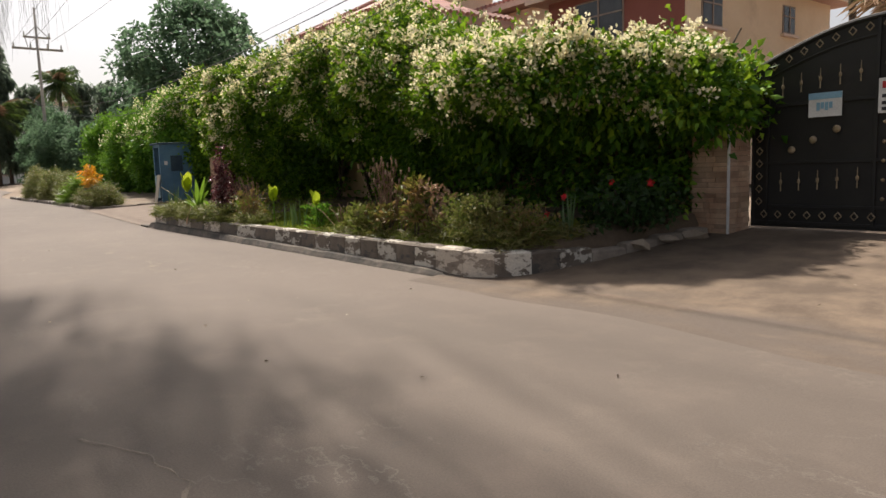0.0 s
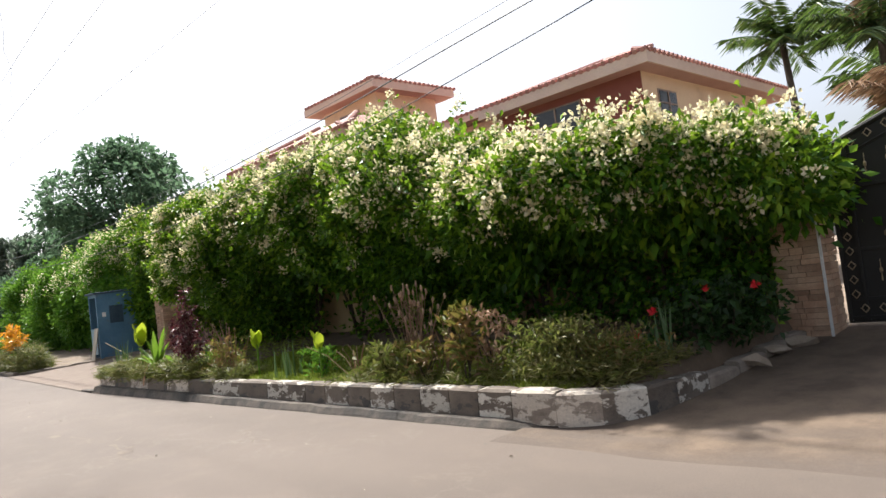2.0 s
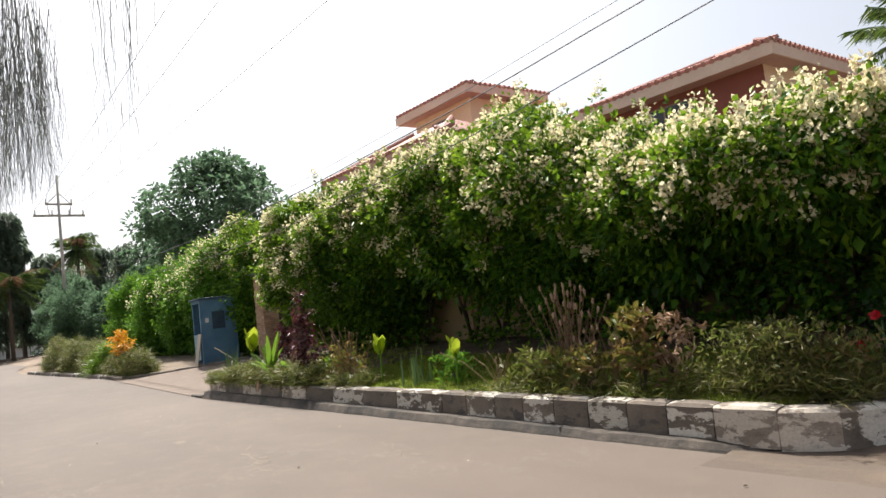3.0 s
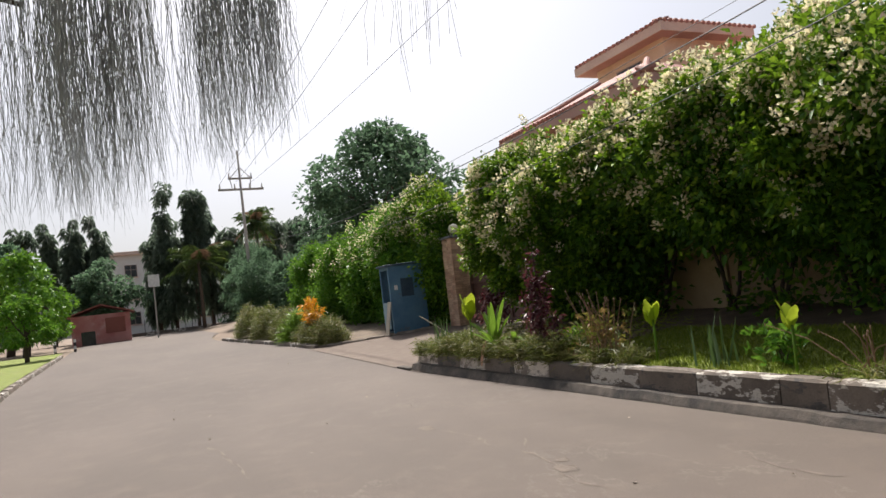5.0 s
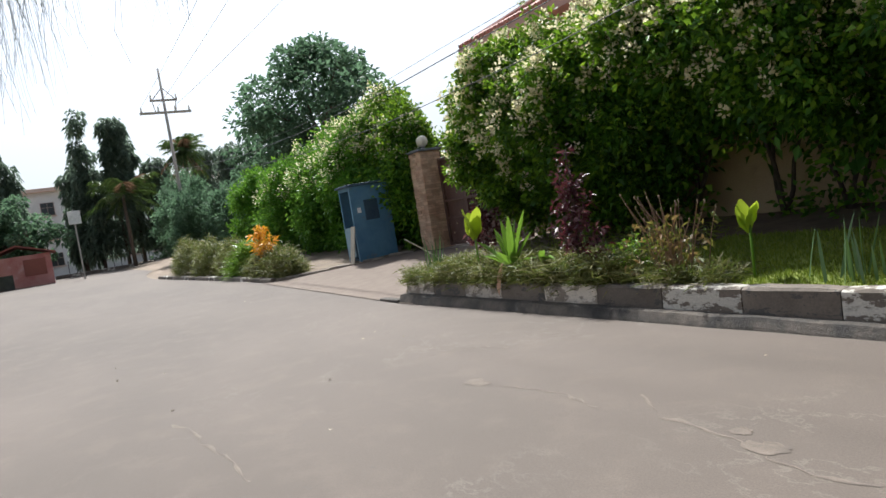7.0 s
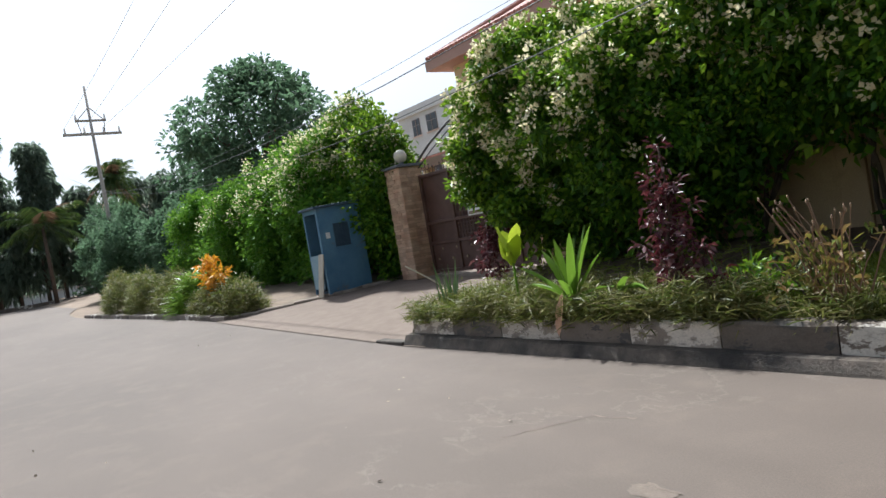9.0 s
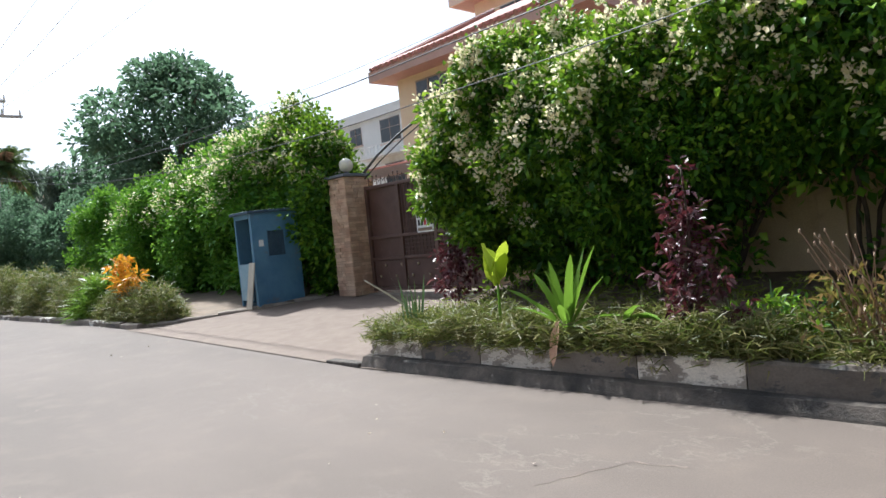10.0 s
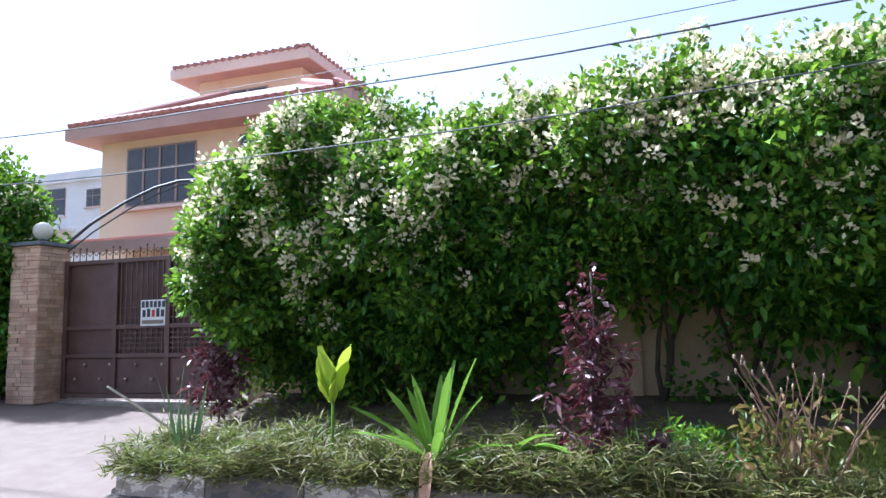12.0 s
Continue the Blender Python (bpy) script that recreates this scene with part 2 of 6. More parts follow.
M_DRIVE = blown_sand()
M_PAVER = surface("paving_block", (0.150, 0.112, 0.088), (0.185, 0.142, 0.114), 2, 70, 0.9, 0.4, 0.004, stain=(0.130, 0.098, 0.076), stain_scale=0.9, per_object=0.06)
M_SAND = surface("joint_sand", (0.135, 0.100, 0.076), (0.165, 0.126, 0.098), 4, 90, 0.95, 0.4, 0.004)
def kerb_paint(name, paint, left, bare=(0.20, 0.163, 0.130)):
    """Flaking paint over brown cast concrete: left is the share of paint that has gone."""
    m, n, l, b = nodes_of(name)
    o = n.new("ShaderNodeObjectInfo")
    flake = noise_tex(n, l, 4.5, 9, 0.68, (0.7, 1.0, 1.5))
    grain = noise_tex(n, l, 50, 5, 0.7)
    tone = noise_tex(n, l, 2.2, 4, 0.6)
    conc = blend(n, l, ramp(n, l, tone, [(0.35, (0, 0, 0)), (0.65, (1, 1, 1))]), bare, tuple(0.6 * v for v in bare))
    col = blend(n, l, ramp(n, l, flake, [(left - 0.015, (0, 0, 0)), (left + 0.015, (1, 1, 1))]), conc, paint)
    grime = noise_tex(n, l, 8.0, 7, 0.75, (0.6, 1, 2.0))
    col = blend(n, l, ramp(n, l, grime, [(0.55, (0, 0, 0)), (0.66, (0.55, 0.55, 0.55))]), col, (0.07, 0.06, 0.05))
    col = blend(n, l, 0.4, col, ramp(n, l, grain, [(0.3, (0.5, 0.5, 0.5)), (0.7, (1.3, 1.3, 1.3))]), "MULTIPLY")
    col = blend(n, l, 1.0, col, ramp(n, l, o.outputs["Random"], [(0, (0.85, 0.85, 0.85)), (1, (1.12, 1.12, 1.12))]), "MULTIPLY")
    l.new(col, b.inputs["Base Color"])
    b.inputs["Roughness"].default_value = 0.85
    relief(n, l, b, flake, 0.5, 0.02)
    return m


M_WHITE_KERB = kerb_paint("flaking_white_paint", (0.58, 0.54, 0.47), 0.515)
M_WORN_KERB = kerb_paint("flaking_limewash", (0.60, 0.53, 0.445), 0.48, (0.36, 0.30, 0.245))
M_BLACK_KERB = kerb_paint("flaking_black_paint", (0.085, 0.078, 0.070), 0.56)
M_GREY_KERB = surface("bare_concrete", (0.20, 0.165, 0.135), (0.29, 0.245, 0.20), 4, 55, 0.9, 0.5, 0.008, stain=(0.12, 0.10, 0.085), stain_scale=1.6, per_object=0.12)
M_FOOT = surface("dark_concrete", (0.050, 0.042, 0.035), (0.125, 0.103, 0.083), 4.5, 40, 0.9, 0.8, 0.02, stain=(0.030, 0.027, 0.024), stain_scale=1.8, stain_at=(0.46, 0.62))
M_WALL = surface("beige_plaster", (0.42, 0.30, 0.17), (0.50, 0.37, 0.22), 1.0, 60, 0.9, 0.25, 0.005, stain=(0.25, 0.18, 0.11), stain_scale=0.6)
M_VERGE = surface("verge_earth", (0.13, 0.10, 0.07), (0.20, 0.15, 0.105), 1.6, 45, 0.95, 0.6, 0.02, stain=(0.09, 0.085, 0.045), stain_scale=1.1)
M_SOIL = surface("garden_soil", (0.10, 0.07, 0.045), (0.17, 0.12, 0.08), 2, 40, 0.95, 0.8, 0.03)
M_LAWN = surface("short_lawn", (0.135, 0.175, 0.02), (0.205, 0.245, 0.034), 2.5, 80, 0.9, 0.8, 0.02, stain=(0.16, 0.15, 0.05), stain_scale=0.9)
M_GRASS = foliage("grass_blade", [(0.2, (0.12, 0.165, 0.016)), (0.5, (0.21, 0.255, 0.028)), (0.8, (0.31, 0.325, 0.055))], 0.6, 0.35)
M_HEDGE = foliage("shrub_leaf", [(0.15, (0.016, 0.062, 0.008)), (0.4, (0.042, 0.135, 0.012)), (0.62, (0.13, 0.29, 0.022)), (0.82, (0.28, 0.42, 0.032))], 0.45, 0.33, (0.26, 0.37, 0.02))
# Hibiscus green taken down to carry the shade beneath the shrub crown.
M_SHADE_LEAF = foliage("hibiscus_leaf_shade", [(0.2, (0.012, 0.035, 0.008)), (0.6, (0.025, 0.065, 0.012)), (0.9, (0.05, 0.11, 0.02))], 0.5, 0.2, (0.08, 0.14, 0.02))
M_FLOWER = foliage("cream_bract", [(0.15, (0.74, 0.64, 0.38)), (0.5, (0.82, 0.74, 0.52)), (0.85, (0.86, 0.81, 0.66))], 0.6, 0.40, (0.82, 0.76, 0.50))
M_BARK = surface("shrub_bark", (0.06, 0.045, 0.032), (0.12, 0.09, 0.065), 8, 60, 0.9, 0.8, 0.02, stretch=(3, 3, 0.6))

# ---- the setting ----
far_xs = [-900, -500, -300, -200, -150, -120, -100, -90] + list(np.arange(-80, 40.1, 2.0)) + [50, 70, 100, 200, 400, 900]
far_ys = [-900, -400, -200, -100, -60, -40, -30, -20, -14, -10, -8, -4, 0, 1.1, 2.2, 3.3, 4.5, 6, 10, 20, 40, 80, 150, 300, 900]
v, f = sheet(far_xs, far_ys, lambda x, y: land_z(x, y) - 0.04)
tagged(part_np("ground", v, f, M_EARTH), "sandy brown earth under and around the street", "ground", kind="structure")

# The carriageway bends away at its far end.
ROAD_N = lambda x: 0.02 if x > -7.5 else (0.12 + 0.07 * (x + 7.5) if x > -22 else -0.9 + 0.012 * (-22 - x) ** 2)
ROAD_S = lambda x: -7.7 if x > -30 else -7.7 + 0.0022 * (-30 - x) ** 2
bm = bmesh.new()
rows = []
for x in list(np.arange(-72, 46.1, 1.0)):
    n_edge, s_edge = ROAD_N(x), ROAD_S(x)
    wob = 0.05 * noise.noise((x * 0.9, 3, 0))
    rows.append([bm.verts.new((x, s_edge + wob + (n_edge - s_edge - wob) * k / 6, road_z(x))) for k in range(7)])
for a, b in zip(rows, rows[1:]):
    for k in range(6):
        bm.faces.new((a[k], b[k], b[k + 1], a[k + 1]))
tagged(part("road", bm, M_ROAD, smooth=True), "dusty grey-brown asphalt street with worn patches", "road", kind="structure")

# Driveway to the dark gate, of sandy tarmac.
bm = bmesh.new()
xs = list(np.arange(12.2, 20.3, 0.5))
ys = [0.0, 0.5, 1, 1.5, 2, 2.5, 3, 3.5, 4, 4.5, 6]
v, f = sheet(xs, [-0.6, -0.3] + ys, lambda x, y: land_z(x, y) + (0.006 if y > -0.5 else -0.02) + (0.012 * noise.noise((x * 0.8, y * 0.8, 0)) if y > 0 else 0))
v = [(x, y + (0.45 * noise.noise((x * 0.5, 2, 0)) + 0.12 * noise.noise((x * 2.1, 5, 0)) if y < -0.2 else 0), z) for x, y, z in v]
tagged(part_np("driveway_2", v, f, M_DRIVE, smooth=True), "sandy tarmac driveway rising to a dark metal gate", "driveway", kind="structure")
# Driveway to the brown gate: sand bed, the blocks come last.
v, f = sheet(list(np.arange(-8, 0.6, 0.5)), ys, lambda x, y: land_z(x, y) + 0.013)
drive_1 = tagged(part_np("driveway_1", v, f, M_SAND), "driveway of grey-pink paving blocks, partly covered by sand", "driveway", kind="structure")

# Planted bed in front of the boundary wall.
BED_Z = lambda x, y: 0.27 + 0.085 * y + 0.02 * noise.noise((x * 1.3, y * 1.3, 0))
EDGE_L = lambda y: 0.1 - 0.28 * y
EDGE_R = lambda y: 12.45 + 0.63 * math.sin(min(1, y / 1.1) * 1.57) if y < 1.1 else 13.08 + 0.06 * (y - 1.1)
bm = bmesh.new()
rows = []
for y in np.linspace(0.3, 4.3, 14):
    x0, x1 = EDGE_L(y), EDGE_R(y)
    row = [bm.verts.new((x0 + (x1 - x0) * k / 40, y, BED_Z(x0 + (x1 - x0) * k / 40, y) - (0.05 if k == 40 else 0.0))) for k in range(41)]
    rows.append(row + [bm.verts.new((x1 + 0.08, y, min(BED_Z(x1, y) - 0.08, land_z(x1, y) + 0.10)))])
for a, b in zip(rows, rows[1:]):
    for k in range(41):
        bm.faces.new((a[k], a[k + 1], b[k + 1], b[k]))
tagged(part("planting_bed", bm, M_SOIL, smooth=True), "raised bed of dark soil behind a painted kerb", "garden bed", kind="structure")
bm = bmesh.new()
rows = []
for y in np.linspace(0.45, 2.6, 9):
    rows.append([bm.verts.new((x, y + 0.08 * noise.noise((x, y, 5)), BED_Z(x, y) + 0.012)) for x in np.linspace(4.6, 12.6, 33)])
for a, b in zip(rows, rows[1:]):
    for k in range(32):
        bm.faces.new((a[k], a[k + 1], b[k + 1], b[k]))
lawn = tagged(part("lawn", bm, M_LAWN, smooth=True), "short bright green lawn behind the kerb", "lawn", kind="structure")
n = 26000
px, py = rng.uniform(4.6, 12.6, n), rng.uniform(0.42, 2.6, n)
pz = np.array([BED_Z(a, b) for a, b in zip(px, py)])
v, f = leaf_arrays(np.stack([px, py, pz], 1), np.stack([rng.normal(0, 0.4, n), rng.normal(0, 0.4, n), np.ones(n)], 1), 0.055, 0.012)
tagged(part_np("lawn_grass", v, f, M_GRASS), "short mown grass blades of the lawn", "grass", kind="stuff")

# Boundary wall with pilasters between the two gates.
wall = thing("wall_front", (5.5, 4.45, 0.3), "beige plastered boundary wall with shallow pilasters", "wall", kind="structure")
part("wall_panel", a_box(-1.5, 13.2, 4.32, 4.55, 0.1, 2.55, 0.01), M_WALL, wall)
part("coping", a_box(-1.5, 13.2, 4.26, 4.61, 2.55, 2.66, 0.02), M_WALL, wall)
for x in np.arange(-0.6, 13.4, 2.35):
    part("pilaster", a_box(x - 0.16, x + 0.16, 4.25, 4.318, 0.1, 2.546, 0.01), M_WALL, wall)
wall2 = thing("wall_side", (-18, 5.0, 0.6), "beige boundary wall mostly hidden by shrubs", "wall", kind="structure")
part("wall_panel", a_box(-32, -5.75, 4.6, 4.85, 0.2, 2.7, 0.01), M_WALL, wall2)


# ---- kerbs ----
def kerb_stone(parent, a, b, depth, z0, h, material, back=1):
    """One cast stone from a to b (plan), its face along that line, with worn edges."""
    a, b = Vector((*a, 0)), Vector((*b, 0))
    d = (b - a)
    L = d.length - 0.012
    bm = bmesh.new()
    prof = [(0.0, 0.0), (0.012, h - 0.03), (0.035, h - 0.004), (depth - 0.03, h), (depth, h - 0.03), (depth, 0.0)]
    rows = []
    for k in range(6):
        q = -L / 2 + L * k / 5
        e = 0.012 if k in (0, 5) else 0.0
        jag = [0.007 * noise.noise((a.x + q * 3, j * 2.0, b.y)) for j in range(6)]
        rows.append([bm.verts.new((q, p + jag[j] + (e if j in (0, 1, 2) else 0), zz - (e if j in (2, 3) else 0) + jag[j] * (zz > 0))) for j, (p, zz) in enumerate(prof)])
    for u, w in zip(rows, rows[1:]):
        for j in range(6):
            bm.faces.new((u[j], w[j], w[(j + 1) % 6], u[(j + 1) % 6]))
    bm.faces.new(rows[0])
    bm.faces.new(rows[-1][::-1])
    m = Matrix.Translation((a + b) / 2 + Vector((0, 0, z0))) @ Matrix.Rotation(math.atan2(d.y, d.x), 4, "Z")
    bmesh.ops.transform(bm, matrix=m, verts=bm.verts)
    return part("kerb_stone", bm, material, parent)


kerb = thing("kerb_1", (6, 0.2, 0.0), "high kerb of worn stones painted black and white by turns", "kerb", kind="structure")
ends = [0.02, 0.95, 1.88, 2.81, 3.73, 4.66, 5.59, 6.50, 7.38, 8.38, 8.85, 9.35, 9.8, 10.25, 10.7, 11.16, 11.58, 12.02, 12.55]
tone = [M_WORN_KERB, M_BLACK_KERB, M_WORN_KERB, M_BLACK_KERB, M_WORN_KERB, M_BLACK_KERB, M_WHITE_KERB, M_BLACK_KERB, M_WHITE_KERB, M_BLACK_KERB, M_WHITE_KERB, M_BLACK_KERB, M_WHITE_KERB, M_BLACK_KERB, M_WHITE_KERB, M_BLACK_KERB, M_WHITE_KERB, M_WORN_KERB]
for a, b, m in zip(ends, ends[1:], tone):
    kerb_stone(kerb, (a, 0.17), (b, 0.17), 0.2, 0.03, 0.315, m)
bend = [(12.55, 0.17), (12.95, 0.32), (13.22, 0.66), (13.30, 1.05), (13.36, 1.55)]
for (a, b), m in zip(zip(bend, bend[1:]), (M_WORN_KERB, M_WHITE_KERB, M_BLACK_KERB, M_WHITE_KERB)):
    kerb_stone(kerb, a, b, 0.2, -0.02, 0.355 - 0.035 * a[1], m)
side_y = [1.55, 2.15, 2.75, 3.3, 3.82]
for a, b in zip(side_y, side_y[1:]):
    kerb_stone(kerb, (13.36 + 0.06 * (a - 1.55), a), (13.36 + 0.06 * (b - 1.55), b), 0.18, land_z(13, a) - 0.05, 0.19, M_GREY_KERB)
left_y = [0.19, 0.9, 1.6, 2.3, 3.0, 3.7]
for a, b in zip(left_y, left_y[1:]):
    kerb_stone(kerb, (EDGE_L(b) - 0.1, b), (EDGE_L(a) - 0.1, a), 0.18, land_z(0, a) - 0.02, 0.22, M_GREY_KERB)
# Low rough strip under the stones, darker and mottled, tapering at its end.
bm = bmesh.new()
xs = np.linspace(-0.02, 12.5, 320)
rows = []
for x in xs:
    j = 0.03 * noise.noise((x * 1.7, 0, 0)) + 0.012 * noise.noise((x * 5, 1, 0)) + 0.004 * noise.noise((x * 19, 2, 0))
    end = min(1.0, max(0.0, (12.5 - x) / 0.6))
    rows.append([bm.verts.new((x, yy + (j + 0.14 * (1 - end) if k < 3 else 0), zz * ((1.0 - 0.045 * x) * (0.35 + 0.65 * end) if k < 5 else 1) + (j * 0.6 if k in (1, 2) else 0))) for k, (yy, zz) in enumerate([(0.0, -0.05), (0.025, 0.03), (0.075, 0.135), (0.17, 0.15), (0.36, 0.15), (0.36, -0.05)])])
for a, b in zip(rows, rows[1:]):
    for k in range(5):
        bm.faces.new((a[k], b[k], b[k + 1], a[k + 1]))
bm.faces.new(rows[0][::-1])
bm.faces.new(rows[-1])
part("kerb_footing", bm, M_FOOT, kerb, "dark mottled concrete footing")
part("drain_lip", a_box(-0.75, -0.03, 0.0, 0.16, -0.03, 0.06, 0.02), M_FOOT, kerb, "broken dark concrete lip beside the kerb end")

kerb2 = thing("kerb_2", (-14, -0.2, 0.3), "low weathered kerb round a planted verge", "kerb", kind="structure")
xs = np.arange(-7.9, -21.6, -0.85)
for i, (a, b) in enumerate(zip(xs, xs[1:])):
    kerb_stone(kerb2, (b, ROAD_N(b) + 0.04), (a, ROAD_N(a) + 0.04), 0.18, road_z(a) - 0.04, 0.17, (M_GREY_KERB, M_BLACK_KERB, M_WHITE_KERB, M_GREY_KERB)[i % 4])
dk = [(-7.75, 0.3), (-7.35, 0.75), (-7.0, 1.5), (-6.68, 2.25), (-6.38, 3.0), (-6.1, 3.65)]
for a, b in zip(dk, dk[1:]):
    kerb_stone(kerb2, a, b, 0.16, land_z(a[0], a[1]) - 0.05, 0.15, M_GREY_KERB)
kerb3 = thing("kerb_3", (-12, -7.9, 0.3), "pale kerb along the opposite verge", "kerb", kind="structure")
xs = np.arange(3, -28, -1.0)
for i, (a, b) in enumerate(zip(xs, xs[1:])):
    kerb_stone(kerb3, (a, -7.75), (b, -7.75), 0.16, road_z(a) - 0.04, 0.16, (M_GREY_KERB, M_WHITE_KERB, M_GREY_KERB)[i % 3])
bm = bmesh.new()
rows = []
for x in np.arange(-30, 46, 1.5):
    rows.append([bm.verts.new((x, y, road_z(x) + 0.09 + 0.05 * noise.noise((x, y, 0)))) for y in (-7.95, -9, -11, -14, -20)])
for a, b in zip(rows, rows[1:]):
    for k in range(4):
        bm.faces.new((a[k], a[k + 1], b[k + 1], b[k]))
tagged(part("verge", bm, M_LAWN, smooth=True), "grassy verge on the opposite roadside", "verge", kind="structure")
# Planted verge by the booth.
bm = bmesh.new()
rows = []
for x in np.linspace(-22, -6.1, 40):
    y0 = ROAD_N(x) + 0.15 if x < -7.7 else 0.75 + (x + 7.35) * 2.35
    y0 = min(max(y0, ROAD_N(x) + 0.15), 4.4)
    rows.append([bm.verts.new((x, y0 + (4.65 - y0) * k / 6, land_z(x, y0 + (4.65 - y0) * k / 6) + 0.05 + 0.02 * noise.noise((x, k, 0)))) for k in range(7)])
for a, b in zip(rows, rows[1:]):
    for k in range(6):
        bm.faces.new((a[k], b[k], b[k + 1], a[k + 1]))
tagged(part("verge_bed", bm, M_VERGE, smooth=True), "bare earth verge beside the booth", "verge", kind="structure")


# ---- flowering shrubs on the wall ----
def crown_points(n, x0, x1, top, front, low, depth_bias=2.2):
    """Scatter clump centres near the outer skin of a crown that hangs over the wall."""
    out = np.zeros((0, 3))
    while len(out) < n:
        k = n * 3
        x = rng.uniform(x0, x1, k)
        u = rng.uniform(0, 1, k)
        tz = np.interp(x, [p[0] for p in top], [p[1] for p in top])
        lz = np.interp(x, [p[0] for p in low], [p[1] for p in low])
        z = lz + (tz - lz) * u
        fy = np.interp(x, [p[0] for p in front], [p[1] for p in front])
        bulge = np.where(u > 0.6, np.sqrt(np.clip(1 - ((u - 0.6) / 0.42) ** 2 * 0.95, 0, 1)), 0.42 + 0.58 * np.sin(np.clip(u / 0.6, 0, 1) * 1.5708))
        back = 4.3
        skin = back - (back - fy) * bulge
        lump = np.array([noise.noise((a * 0.8, c * 0.8, 3)) * 0.7 + noise.noise((a * 2.1, c * 2.1, 9)) * 0.52 for a, c in zip(x, z)])
        deep = rng.exponential(1 / depth_bias, k)
        y = skin + lump + deep
        z = z + 0.25 * lump + np.where(u > 0.6, 0.22, 0.05) * np.array([noise.noise((a * 1.7, 4, b)) for a, b in zip(x, y)])
        ok = (y < 5.0) & (noise_keep(x, z) | (u > 0.35))
        out = np.concatenate([out, np.stack([x, y, z], 1)[ok]])
    return out[:n]


def noise_keep(x, z):
    return np.array([noise.noise((a * 1.1, c * 1.4, 21)) > -0.12 for a, c in zip(x, z)])


def leafy(centres, per, spread, length, width):
    """Leaves round clump centres, turned outward and up."""
    c = np.repeat(centres, per, 0)
    off = rng.normal(size=c.shape) * spread
    way = unit(off) + np.array([0, -0.25, 0.15]) + rng.normal(size=c.shape) * 0.35
    return leaf_arrays(c + off, way, length, width, 0.3, 0.15)


def flowers(centres, per, spread, size):
    c = np.repeat(centres, per, 0)
    off = rng.normal(size=c.shape) * spread
    return leaf_arrays(c + off, unit(off) + rng.normal(size=c.shape) * 0.4 + np.array([0, -0.3, 0.3]), size, size * 0.8, 0.35)


